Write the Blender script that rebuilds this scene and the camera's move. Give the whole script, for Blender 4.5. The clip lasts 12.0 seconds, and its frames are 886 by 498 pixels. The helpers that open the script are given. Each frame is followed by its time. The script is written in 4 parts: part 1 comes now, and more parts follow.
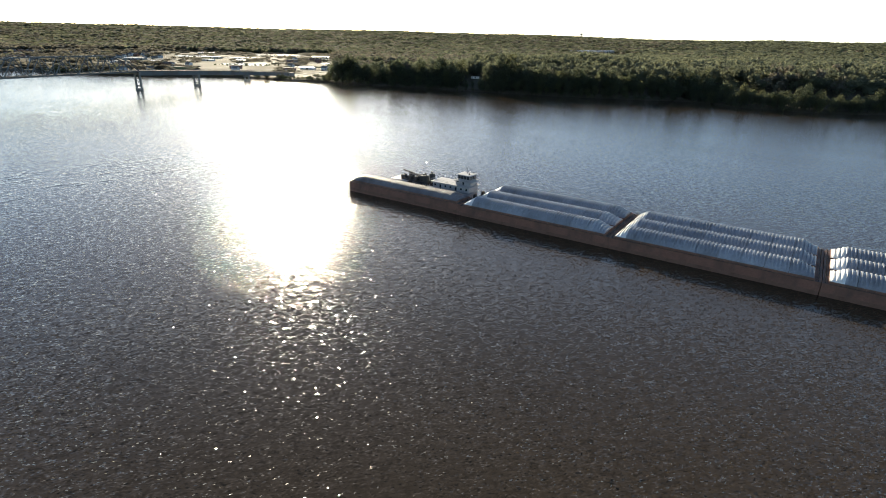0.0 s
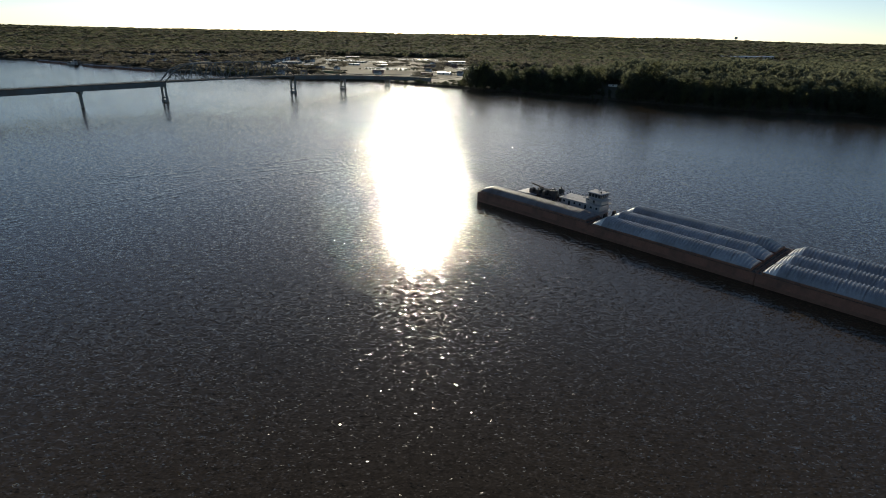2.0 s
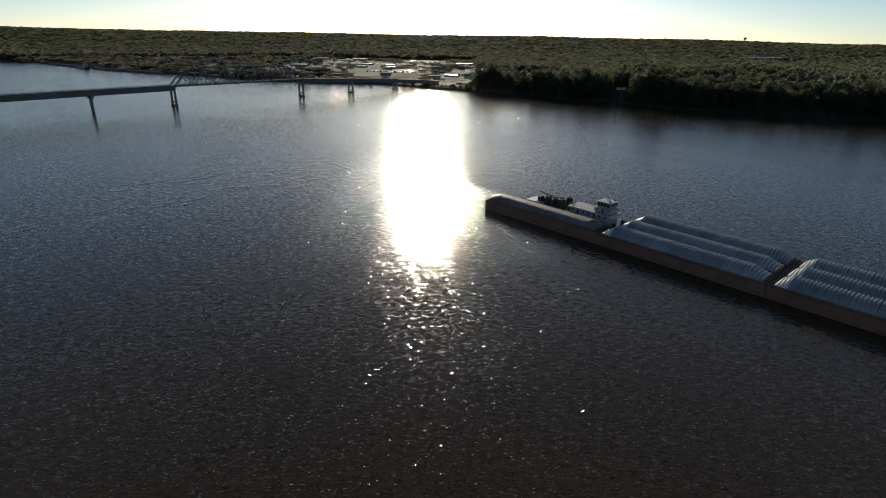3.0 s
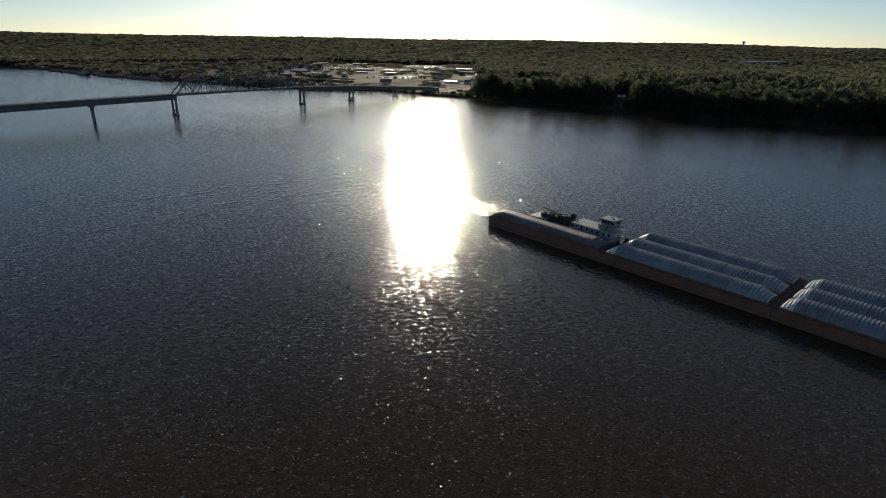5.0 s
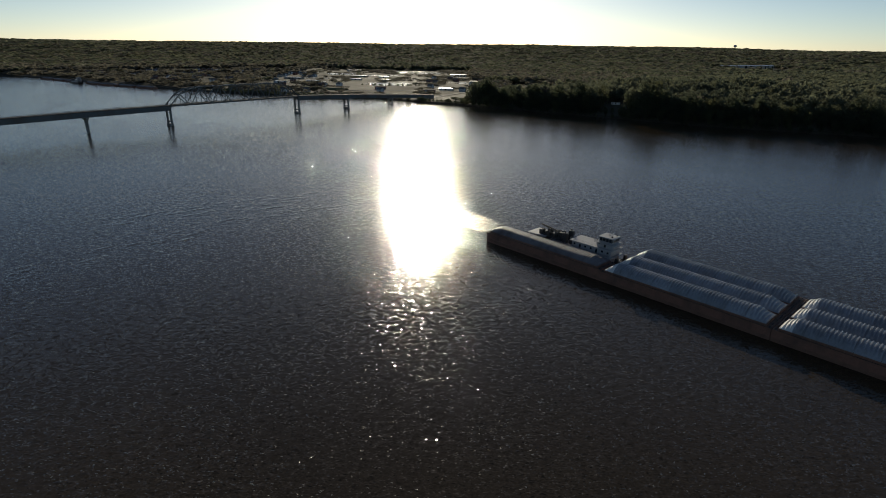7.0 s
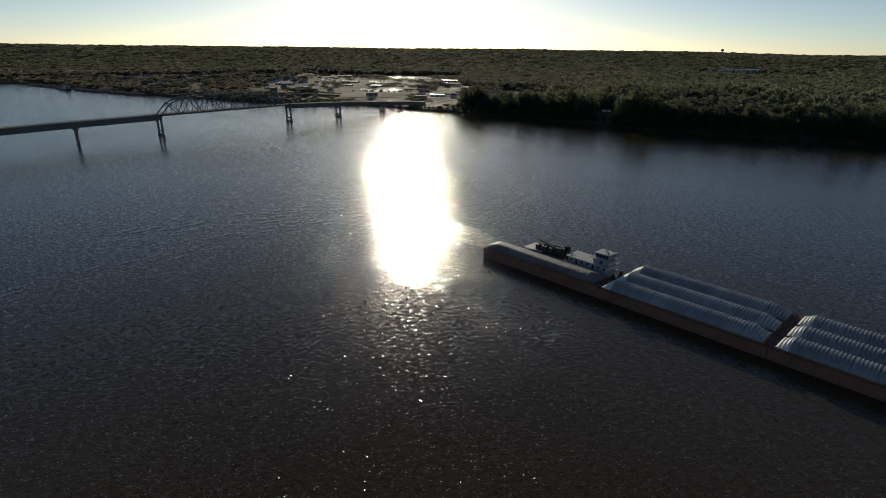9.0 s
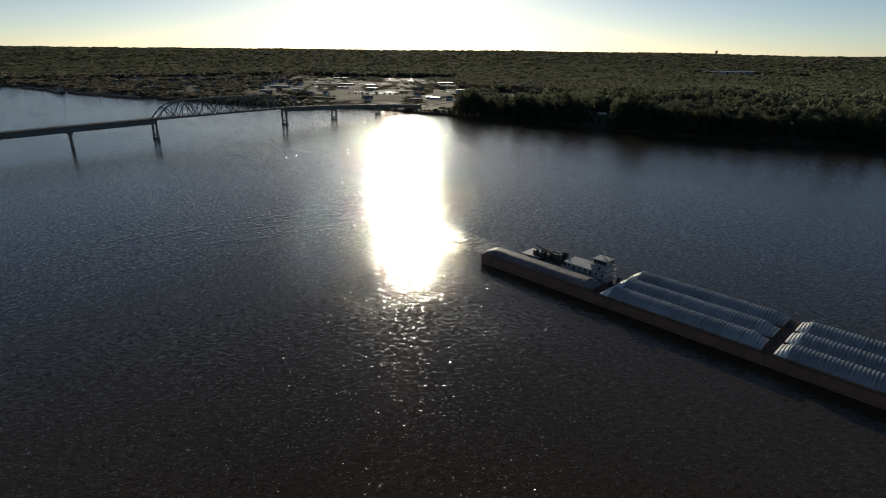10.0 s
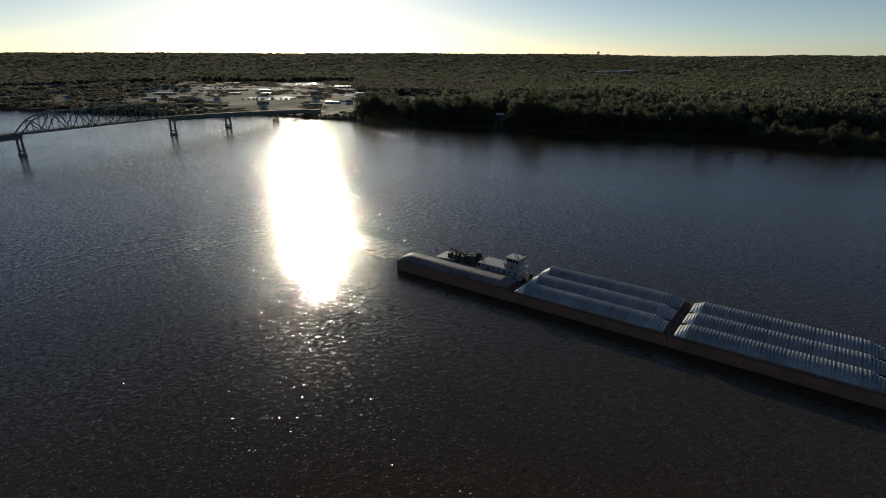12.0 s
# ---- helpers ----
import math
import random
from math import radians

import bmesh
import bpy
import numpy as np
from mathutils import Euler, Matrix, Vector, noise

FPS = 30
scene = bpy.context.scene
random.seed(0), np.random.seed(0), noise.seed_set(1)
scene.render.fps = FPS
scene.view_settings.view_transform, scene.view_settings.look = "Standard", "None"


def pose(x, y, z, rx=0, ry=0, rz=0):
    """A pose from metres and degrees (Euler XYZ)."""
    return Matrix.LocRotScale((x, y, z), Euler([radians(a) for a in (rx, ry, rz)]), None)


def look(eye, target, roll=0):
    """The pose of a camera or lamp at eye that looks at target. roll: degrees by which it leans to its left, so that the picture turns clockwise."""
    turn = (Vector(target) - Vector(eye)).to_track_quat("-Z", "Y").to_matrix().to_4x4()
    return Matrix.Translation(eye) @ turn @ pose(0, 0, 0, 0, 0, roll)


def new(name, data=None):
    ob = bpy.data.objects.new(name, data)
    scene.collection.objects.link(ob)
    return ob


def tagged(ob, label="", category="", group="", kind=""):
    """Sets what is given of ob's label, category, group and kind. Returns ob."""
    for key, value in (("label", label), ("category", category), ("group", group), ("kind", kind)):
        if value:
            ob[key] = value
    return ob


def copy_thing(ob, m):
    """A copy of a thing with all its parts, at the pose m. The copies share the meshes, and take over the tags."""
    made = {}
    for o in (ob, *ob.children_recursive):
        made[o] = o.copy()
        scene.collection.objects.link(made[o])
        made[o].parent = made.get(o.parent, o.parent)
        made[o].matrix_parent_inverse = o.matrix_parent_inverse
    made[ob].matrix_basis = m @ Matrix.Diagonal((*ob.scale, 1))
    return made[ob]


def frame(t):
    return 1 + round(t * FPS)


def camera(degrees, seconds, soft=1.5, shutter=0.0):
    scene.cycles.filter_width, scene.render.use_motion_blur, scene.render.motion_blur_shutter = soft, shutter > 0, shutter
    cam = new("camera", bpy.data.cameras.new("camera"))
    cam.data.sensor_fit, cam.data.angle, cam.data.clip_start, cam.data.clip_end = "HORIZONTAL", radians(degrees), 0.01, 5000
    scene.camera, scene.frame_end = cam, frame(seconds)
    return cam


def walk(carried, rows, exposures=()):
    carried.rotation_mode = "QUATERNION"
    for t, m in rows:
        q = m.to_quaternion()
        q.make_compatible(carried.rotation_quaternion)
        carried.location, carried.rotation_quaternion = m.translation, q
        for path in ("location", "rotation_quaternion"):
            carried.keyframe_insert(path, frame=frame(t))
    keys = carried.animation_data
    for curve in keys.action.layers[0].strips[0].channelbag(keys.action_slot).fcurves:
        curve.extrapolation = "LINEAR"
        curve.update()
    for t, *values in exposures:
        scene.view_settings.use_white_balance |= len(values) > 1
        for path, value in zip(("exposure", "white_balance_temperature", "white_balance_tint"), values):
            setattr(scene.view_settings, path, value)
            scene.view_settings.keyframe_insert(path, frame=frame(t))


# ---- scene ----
# ---------------------------------------------------------------- camera
cam = camera(78.57, 12.0, soft=0.95)
# seconds, place, yaw to the left of +y, pitch, roll
PATH = [
    (0, 167.91, -171.57, 64.53, 34.123, -21.253, 1.219),
    (0.1, 167.84, -171.54, 64.63, 36.426, -21.267, 1.163),
    (0.2, 167.78, -171.51, 64.74, 38.842, -21.280, 1.108),
    (0.3, 167.72, -171.48, 64.84, 40.362, -21.294, 1.053),
    (0.5, 167.60, -171.42, 65.06, 42.383, -21.322, 0.942),
    (1, 167.01, -171.47, 65.81, 45.624, -21.275, 0.901),
    (1.5, 166.16, -171.64, 66.83, 46.799, -21.225, 1.044),
    (2, 165.68, -171.61, 68.19, 47.555, -21.156, 1.071),
    (2.5, 165.09, -171.52, 69.71, 48.014, -21.067, 0.992),
    (3, 164.32, -171.25, 71.19, 48.308, -21.085, 0.946),
    (5, 161.40, -171.10, 76.55, 48.261, -20.770, 0.866),
    (5.5, 160.69, -171.09, 77.83, 48.174, -20.620, 0.764),
    (6, 160.13, -171.09, 79.23, 48.053, -20.538, 0.748),
    (6.5, 159.47, -171.00, 80.75, 47.892, -20.471, 0.646),
    (7, 158.74, -170.94, 82.28, 47.701, -20.396, 0.631),
    (9, 155.81, -171.62, 87.72, 46.719, -20.062, 0.580),
    (9.5, 155.32, -171.50, 88.70, 46.562, -20.010, 0.533),
    (10, 154.52, -171.48, 89.64, 46.260, -19.913, 0.522),
    (10.5, 153.81, -171.52, 90.42, 46.035, -19.836, 0.361),
    (11, 153.03, -171.80, 90.83, 45.769, -19.787, 0.381),
    (11.2, 152.78, -171.88, 90.92, 45.706, -19.774, 0.360),
    (11.3, 152.66, -171.93, 90.97, 45.487, -19.768, 0.350),
    (11.4, 152.54, -171.97, 91.01, 44.790, -19.761, 0.340),
    (11.5, 152.42, -172.01, 91.06, 43.805, -19.755, 0.330),
    (11.7, 152.24, -172.07, 91.11, 41.243, -19.713, 0.214),
    (11.8, 152.15, -172.09, 91.14, 39.722, -19.693, 0.156),
    (12, 151.96, -172.15, 91.19, 36.099, -19.651, 0.039),
]


def aim(x, y, z, yaw, pitch, roll):
    a, b = radians(yaw), radians(pitch)
    way = Vector((-math.sin(a) * math.cos(b), math.cos(a) * math.cos(b), math.sin(b)))
    return look((x, y, z), Vector((x, y, z)) + way * 100, roll)


walk(cam, [(t, aim(*row)) for t, *row in PATH],
     exposures=[(t, e + 0.12, 6620 + max(0, 350 - 140 * t), 5) for t, e in ((0.0, 1.3), (0.5, 1.1), (1.0, 0.8), (1.5, 0.42), (2.5, -0.14), (5.0, -0.4), (9.0, -0.54), (12.0, -0.58))])

# ---------------------------------------------------------------- light
SUN_YAW, SUN_HIGH = 50.3, 15.6      # degrees to the left of +y, degrees above the horizon
world = bpy.data.worlds.new("river_sky")
scene.world = world
world.use_nodes = True
wn = world.node_tree.nodes
sky = wn.new("ShaderNodeTexSky")
sky.sky_type = "NISHITA"
sky.sun_disc = False
sky.sun_elevation = radians(SUN_HIGH)
sky.sun_rotation = radians(-SUN_YAW)
sky.altitude = 150
sky.air_density, sky.dust_density, sky.ozone_density = 0.6, 0.28, 1.2
wn["Background"].inputs["Strength"].default_value = 0.092
world.node_tree.links.new(sky.outputs["Color"], wn["Background"].inputs["Color"])

lamp = bpy.data.lights.new("sun", "SUN")
lamp.energy, lamp.angle, lamp.color = 3.8, radians(0.53), (1.0, 0.88, 0.7)
sun = new("sun", lamp)
a, b = radians(SUN_YAW), radians(SUN_HIGH)
sun.matrix_basis = look(Vector((-math.sin(a) * math.cos(b), math.cos(a) * math.cos(b), math.sin(b))) * 900, (0, 0, 0))


# ---------------------------------------------------------------- materials
def nodes_of(name):
    m = bpy.data.materials.new(name)
    m.use_nodes = True
    t = m.node_tree
    return m, t, t.nodes["Principled BSDF"]


def noise_node(t, scale, detail=4.0, rough=0.55, source="Object", stretch=(1, 1, 1)):
    co = t.nodes.new("ShaderNodeTexCoord")
    mp = t.nodes.new("ShaderNodeMapping")
    mp.inputs["Scale"].default_value = stretch
    n = t.nodes.new("ShaderNodeTexNoise")
    n.inputs["Scale"].default_value = scale
    n.inputs["Detail"].default_value = detail
    n.inputs["Roughness"].default_value = rough
    t.links.new(co.outputs[source], mp.inputs["Vector"])
    t.links.new(mp.outputs["Vector"], n.inputs["Vector"])
    return n


def ramp_node(t, fac, stops):
    r = t.nodes.new("ShaderNodeValToRGB")
    e = r.color_ramp.elements
    while len(e) < len(stops):
        e.new(0.5)
    for k, (p, c) in zip(e, stops):
        k.position, k.color = p, (*c, 1)
    t.links.new(fac, r.inputs["Fac"])
    return r


def mix_node(t, fac, c1, c2, kind="MIX"):
    m = t.nodes.new("ShaderNodeMix")
    m.data_type, m.blend_type = "RGBA", kind
    for value, socket in ((fac, m.inputs[0]), (c1, m.inputs[6]), (c2, m.inputs[7])):
        if isinstance(value, (int, float)):
            socket.default_value = value
        elif isinstance(value, tuple):
            socket.default_value = (*value, 1)
        else:
            t.links.new(value, socket)
    return m.outputs[2]


def worn(name, c1, c2, stain, rough=0.6, metal=0.0, grain=3.0, patch=0.35, bump=0.02, island=False, amount=(0.45, 0.7), gleam=0.5):
    """A surface with fine grain, larger stains and a little relief."""
    m, t, p = nodes_of(name)
    g = noise_node(t, grain, 6)
    s = noise_node(t, patch, 5, 0.65, stretch=(1, 1, 0.5))
    base = ramp_node(t, g.outputs["Fac"], [(0.3, c1), (0.7, c2)])
    mask = ramp_node(t, s.outputs["Fac"], [(amount[0], (0, 0, 0)), (amount[1], (1, 1, 1))])
    col = mix_node(t, mask.outputs["Color"], base.outputs["Color"], stain)
    if island:
        info = t.nodes.new("ShaderNodeObjectInfo")
        shade = ramp_node(t, info.outputs["Random"], [(0.0, (0.8, 0.8, 0.8)), (1.0, (1.15, 1.15, 1.15))])
        col = mix_node(t, 1.0, col, shade.outputs["Color"], "MULTIPLY")
    t.links.new(col, p.inputs["Base Color"])
    rr = ramp_node(t, s.outputs["Fac"], [(0.3, (rough * 0.8,) * 3), (0.7, (min(1, rough * 1.25),) * 3)])
    t.links.new(rr.outputs["Color"], p.inputs["Roughness"])
    p.inputs["Metallic"].default_value = metal
    p.inputs["Specular IOR Level"].default_value = gleam
    if bump:
        b_ = t.nodes.new("ShaderNodeBump")
        b_.inputs["Distance"].default_value = bump
        t.links.new(g.outputs["Fac"], b_.inputs["Height"])
        t.links.new(b_.outputs["Normal"], p.inputs["Normal"])
    return m


def vec_node(t, kind, a_, b_=None):
    n = t.nodes.new("ShaderNodeVectorMath")
    n.operation = kind
    for value, socket in ((a_, n.inputs[0]), (b_, n.inputs[1])):
        if isinstance(value, tuple):
            socket.default_value = value
        elif value is not None:
            t.links.new(value, socket)
    return n


def water_material(name, deep, silt, chop=1.0, rough=0.07):
    """Silty river water: brown body under wavelets of three sizes whose crests lie across the wind, with calmer and rougher streaks."""
    m, t, p = nodes_of(name)
    big = noise_node(t, 0.012, 4, 0.6, stretch=(0.5, 1, 1))
    col = ramp_node(t, big.outputs["Fac"], [(0.3, deep), (0.7, silt)])
    t.links.new(col.outputs["Color"], p.inputs["Base Color"])
    p.inputs["IOR"].default_value = 1.33
    co = t.nodes.new("ShaderNodeTexCoord")
    turn = t.nodes.new("ShaderNodeMapping")
    turn.inputs["Rotation"].default_value = (0, 0, radians(-SUN_YAW))
    t.links.new(co.outputs["Object"], turn.inputs["Vector"])
    total = None
    for scale, detail, amount, long in WAVELETS:
        mp = vec_node(t, "MULTIPLY", turn.outputs["Vector"], (long, 1.0, 1.0))
        n = t.nodes.new("ShaderNodeTexNoise")
        n.noise_dimensions = "2D"
        n.inputs["Scale"].default_value = scale
        n.inputs["Detail"].default_value = detail
        t.links.new(mp.outputs[0], n.inputs["Vector"])
        off = vec_node(t, "MULTIPLY", vec_node(t, "SUBTRACT", n.outputs["Color"], (0.5, 0.5, 0.5)).outputs[0], (amount * chop, amount * chop, 0))
        total = off.outputs[0] if total is None else vec_node(t, "ADD", total, off.outputs[0]).outputs[0]
    # the wavelets come in clumps
    clump = noise_node(t, 0.55, 2, 0.6, stretch=(0.8, 1, 1))
    swing = ramp_node(t, clump.outputs["Fac"], [(0.3, (0.3,) * 3), (0.5, (0.75,) * 3), (0.7, (1.8,) * 3)])
    total = vec_node(t, "MULTIPLY", total, swing.outputs["Color"]).outputs[0]
    # small facets, most of them nearly flat and a few steep and glassy
    bent = vec_node(t, "MULTIPLY_ADD", noise_node(t, 1.1, 1, 0.5).outputs["Color"], (0.9, 0.9, 0.0))
    t.links.new(turn.outputs["Vector"], bent.inputs[2])
    cells = t.nodes.new("ShaderNodeTexVoronoi")
    cells.voronoi_dimensions = "2D"
    cells.inputs["Scale"].default_value = 6.2
    t.links.new(vec_node(t, "MULTIPLY", bent.outputs[0], (0.42, 1.25, 1.0)).outputs[0], cells.inputs["Vector"])
    split = t.nodes.new("ShaderNodeSeparateColor")
    t.links.new(cells.outputs["Color"], split.inputs[0])
    power = t.nodes.new("ShaderNodeMath")
    power.operation = "POWER"
    power.inputs[1].default_value = 4.6
    t.links.new(split.outputs[2], power.inputs[0])
    lean = vec_node(t, "SCALE", vec_node(t, "MULTIPLY", vec_node(t, "SUBTRACT", cells.outputs["Color"], (0.5, 0.5, 0.5)).outputs[0], (0.72 * chop, 0.72 * chop, 0)).outputs[0])
    t.links.new(power.outputs[0], lean.inputs["Scale"])
    total = vec_node(t, "ADD", total, lean.outputs[0]).outputs[0]
    gloss = ramp_node(t, power.outputs[0], [(0.1, (rough,) * 3), (0.4, (rough * 0.65,) * 3)])
    t.links.new(gloss.outputs["Color"], p.inputs["Roughness"])
    calm = noise_node(t, 0.02, 4, 0.6, stretch=(0.35, 1.3, 1))
    gain = ramp_node(t, calm.outputs["Fac"], [(0.32, (0.75,) * 3), (0.6, (1.03,) * 3), (0.72, (1.25,) * 3)])
    total = vec_node(t, "MULTIPLY", total, gain.outputs["Color"]).outputs[0]
    # the cross-wind slopes are the steeper ones
    over = (math.cos(radians(SUN_YAW)), math.sin(radians(SUN_YAW)), 0.0)
    more = vec_node(t, "SCALE", (over[0] * 0.32, over[1] * 0.32, 0.0))
    t.links.new(vec_node(t, "DOT_PRODUCT", total, over).outputs["Value"], more.inputs["Scale"])
    total = vec_node(t, "ADD", total, more.outputs[0]).outputs[0]
    geo = t.nodes.new("ShaderNodeNewGeometry")
    total = vec_node(t, "NORMALIZE", vec_node(t, "ADD", geo.outputs["Normal"], total).outputs[0]).outputs[0]
    t.links.new(total, p.inputs["Normal"])
    return m


# waves to the metre, detail, steepness, how far the crests are drawn out
WAVELETS = ((0.35, 1.0, 0.05, 0.5), (0.9, 0.0, 0.17, 0.5), (2.3, 0.0, 0.22, 0.62))


def leaf_material(name, dark, light, scale):
    m, t, p = nodes_of(name)
    n = noise_node(t, scale, 3)
    geo = t.nodes.new("ShaderNodeNewGeometry")
    info = t.nodes.new("ShaderNodeObjectInfo")
    col = ramp_node(t, n.outputs["Fac"], [(0.3, dark), (0.7, light)])
    v = ramp_node(t, geo.outputs["Random Per Island"], [(0.0, (0.9, 0.92, 0.9)), (1.0, (1.1, 1.08, 1.06))])
    stand = noise_node(t, scale * 6, 2)
    lot = ramp_node(t, stand.outputs["Fac"], [(0.34, (0.78, 0.8, 0.82)), (0.64, (1.2, 1.18, 1.1))])
    w = ramp_node(t, info.outputs["Random"], [(0.0, (0.75, 0.8, 0.7)), (0.5, (1, 1, 1)), (1.0, (1.25, 1.15, 0.9))])
    c = mix_node(t, 1.0, col.outputs["Color"], v.outputs["Color"], "MULTIPLY")
    c = mix_node(t, 1.0, c, w.outputs["Color"], "MULTIPLY")
    c = mix_node(t, 1.0, c, lot.outputs["Color"], "MULTIPLY")
    t.links.new(c, p.inputs["Base Color"])
    p.inputs["Roughness"].default_value = 0.9
    p.inputs["Specular IOR Level"].default_value = 0.1
    tr = t.nodes.new("ShaderNodeBsdfTranslucent")
    t.links.new(c, tr.inputs["Color"])
    mx = t.nodes.new("ShaderNodeMixShader")
    mx.inputs[0].default_value = 0.6
    # a crown scatters light like one soft body: its scraps share a leaning normal
    for up, target in ((0.7, p.inputs["Normal"]), (-0.45, tr.inputs["Normal"])):
        part_ = vec_node(t, "SCALE", geo.outputs["Normal"])
        part_.inputs["Scale"].default_value = 0.35
        soft = vec_node(t, "NORMALIZE", vec_node(t, "ADD", part_.outputs[0], (0.0, 0.0, up)).outputs[0])
        t.links.new(soft.outputs[0], target)
    t.links.new(p.outputs[0], mx.inputs[1])
    t.links.new(tr.outputs[0], mx.inputs[2])
    t.links.new(mx.outputs[0], t.nodes["Material Output"].inputs["Surface"])
    return m


WATER = water_material("river_water", (0.032, 0.0228, 0.0126), (0.042, 0.03, 0.0168))
POND = water_material("pond_water", (0.05, 0.05, 0.045), (0.08, 0.075, 0.06))
WAKE = water_material("churned_water", (0.045, 0.034, 0.022), (0.066, 0.05, 0.035), 2.0, 0.09)
LAND = worn("land", (0.062, 0.06, 0.045), (0.082, 0.076, 0.058), (0.092, 0.082, 0.066), 0.95, grain=0.05, patch=0.012, bump=0, gleam=0.05)
MUD = worn("bank_mud", (0.045, 0.037, 0.027), (0.065, 0.053, 0.037), (0.035, 0.035, 0.022), 0.9, grain=0.3, patch=0.05, gleam=0.15)
HULL = worn("rusty_hull_steel", (0.18, 0.078, 0.054), (0.235, 0.11, 0.074), (0.125, 0.07, 0.052), 0.7, grain=1.5, patch=0.25)
BOOT = worn("silted_steel", (0.15, 0.075, 0.05), (0.19, 0.10, 0.068), (0.11, 0.06, 0.042), 0.8, grain=1.2, patch=0.3)
DECK = worn("rusty_deck_steel", (0.085, 0.046, 0.034), (0.125, 0.072, 0.052), (0.05, 0.035, 0.03), 0.7, grain=2.0, patch=0.4)
COAMING = worn("rusty_coaming", (0.18, 0.082, 0.055), (0.25, 0.125, 0.082), (0.11, 0.07, 0.055), 0.55, grain=2.0, patch=0.3)
COVER = worn("weathered_fibreglass", (0.23, 0.24, 0.265), (0.3, 0.31, 0.335), (0.2, 0.2, 0.21), 0.38, grain=1.5, patch=0.3, bump=0.01, island=True)
DULL_COVER = worn("stained_cover_steel", (0.115, 0.105, 0.112), (0.16, 0.148, 0.152), (0.10, 0.08, 0.074), 0.55, grain=1.5, patch=0.3, bump=0.01, island=True)
# the cover fibreglass much lighter, with the sun on the end slopes painted in
SUNLIT_END = worn("sunlit_fibreglass", (0.62, 0.62, 0.6), (0.74, 0.73, 0.7), (0.45, 0.44, 0.42), 0.4, grain=1.5, patch=0.3, bump=0.01, island=True)
WHITE = worn("white_boat_paint", (0.30, 0.295, 0.30), (0.38, 0.375, 0.375), (0.24, 0.215, 0.2), 0.5, grain=2.0, patch=0.5, amount=(0.6, 0.85))
BLACK = worn("black_machinery", (0.02, 0.02, 0.022), (0.045, 0.042, 0.04), (0.07, 0.045, 0.03), 0.5, grain=2.0, patch=0.5)
GLASS = worn("dark_window_glass", (0.02, 0.025, 0.03), (0.03, 0.035, 0.04), (0.025, 0.03, 0.035), 0.08, bump=0)
BRIDGE = worn("painted_bridge_steel", (0.095, 0.112, 0.113), (0.135, 0.148, 0.148), (0.11, 0.085, 0.065), 0.55, grain=0.8, patch=0.1)
CONCRETE = worn("weathered_concrete", (0.20, 0.195, 0.18), (0.27, 0.26, 0.24), (0.12, 0.11, 0.10), 0.85, grain=1.0, patch=0.12)
ASPHALT = worn("asphalt", (0.045, 0.045, 0.047), (0.06, 0.06, 0.06), (0.08, 0.078, 0.074), 0.85, grain=1.0, patch=0.05, gleam=0.1)
BARK = worn("bark", (0.07, 0.055, 0.04), (0.11, 0.085, 0.065), (0.05, 0.045, 0.04), 0.9)
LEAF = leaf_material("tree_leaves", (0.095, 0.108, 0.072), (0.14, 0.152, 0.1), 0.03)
# tree_leaves made paler and greyer: the haze over distant woods is in the colour
HAZED_LEAF = leaf_material("hazed_far_leaves", (0.12, 0.138, 0.105), (0.17, 0.185, 0.14), 0.008)
# grey-brown leaf colour that carries the sunward haze over the town side
SUNHAZE_LEAF = leaf_material("sunhaze_leaves", (0.15, 0.143, 0.122), (0.2, 0.19, 0.162), 0.008)


# ---------------------------------------------------------------- mesh helpers
def mesh_of(name, verts, faces, material, smooth=False):
    me = bpy.data.meshes.new(name)
    me.from_pydata(verts, [], faces)
    me.materials.append(material)
    if smooth:
        me.polygons.foreach_set("use_smooth", [True] * len(me.polygons))
    me.update()
    return me


def part(name, bm, material, parent, label=""):
    """Links a bmesh, or a ready mesh, as one mesh object under a thing or a part."""
    if isinstance(bm, bpy.types.Mesh):
        me = bm
    else:
        me = bpy.data.meshes.new(name)
        bm.normal_update()
        bm.to_mesh(me)
        bm.free()
    if not me.materials:
        me.materials.append(material)
    ob = new(name, me)
    ob.parent = parent
    if label:
        ob["label"] = label
    return ob


def box(bm, x0, x1, y0, y1, z0, z1, bevel=0.0):
    r = bmesh.ops.create_cube(bm, size=1)
    bmesh.ops.transform(bm, verts=r["verts"], matrix=Matrix.LocRotScale(((x0 + x1) / 2, (y0 + y1) / 2, (z0 + z1) / 2), None, (x1 - x0, y1 - y0, z1 - z0)))
    if bevel:
        edges = list({e for v in r["verts"] for e in v.link_edges})
        bmesh.ops.bevel(bm, geom=edges, offset=bevel, segments=1, affect="EDGES")
    return bm


def boxed(*args, **kw):
    return box(bmesh.new(), *args, **kw)


def rod(bm, p, q, r0, r1=None, sides=8):
    p, q = Vector(p), Vector(q)
    d = q - p
    r = bmesh.ops.create_cone(bm, segments=sides, radius1=r0, radius2=r0 if r1 is None else r1, depth=d.length, cap_ends=True)
    bmesh.ops.transform(bm, verts=r["verts"], matrix=Matrix.Translation((p + q) / 2) @ d.to_track_quat("Z", "Y").to_matrix().to_4x4())
    return bm


def beam(bm, p, q, w, h):
    """A square bar of width w and depth h between two points."""
    p, q = Vector(p), Vector(q)
    d = q - p
    r = bmesh.ops.create_cube(bm, size=1)
    bmesh.ops.transform(bm, verts=r["verts"], matrix=Matrix.Translation((p + q) / 2) @ d.to_track_quat("Z", "Y").to_matrix().to_4x4() @ Matrix.Diagonal((w, h, d.length, 1)))
    return bm


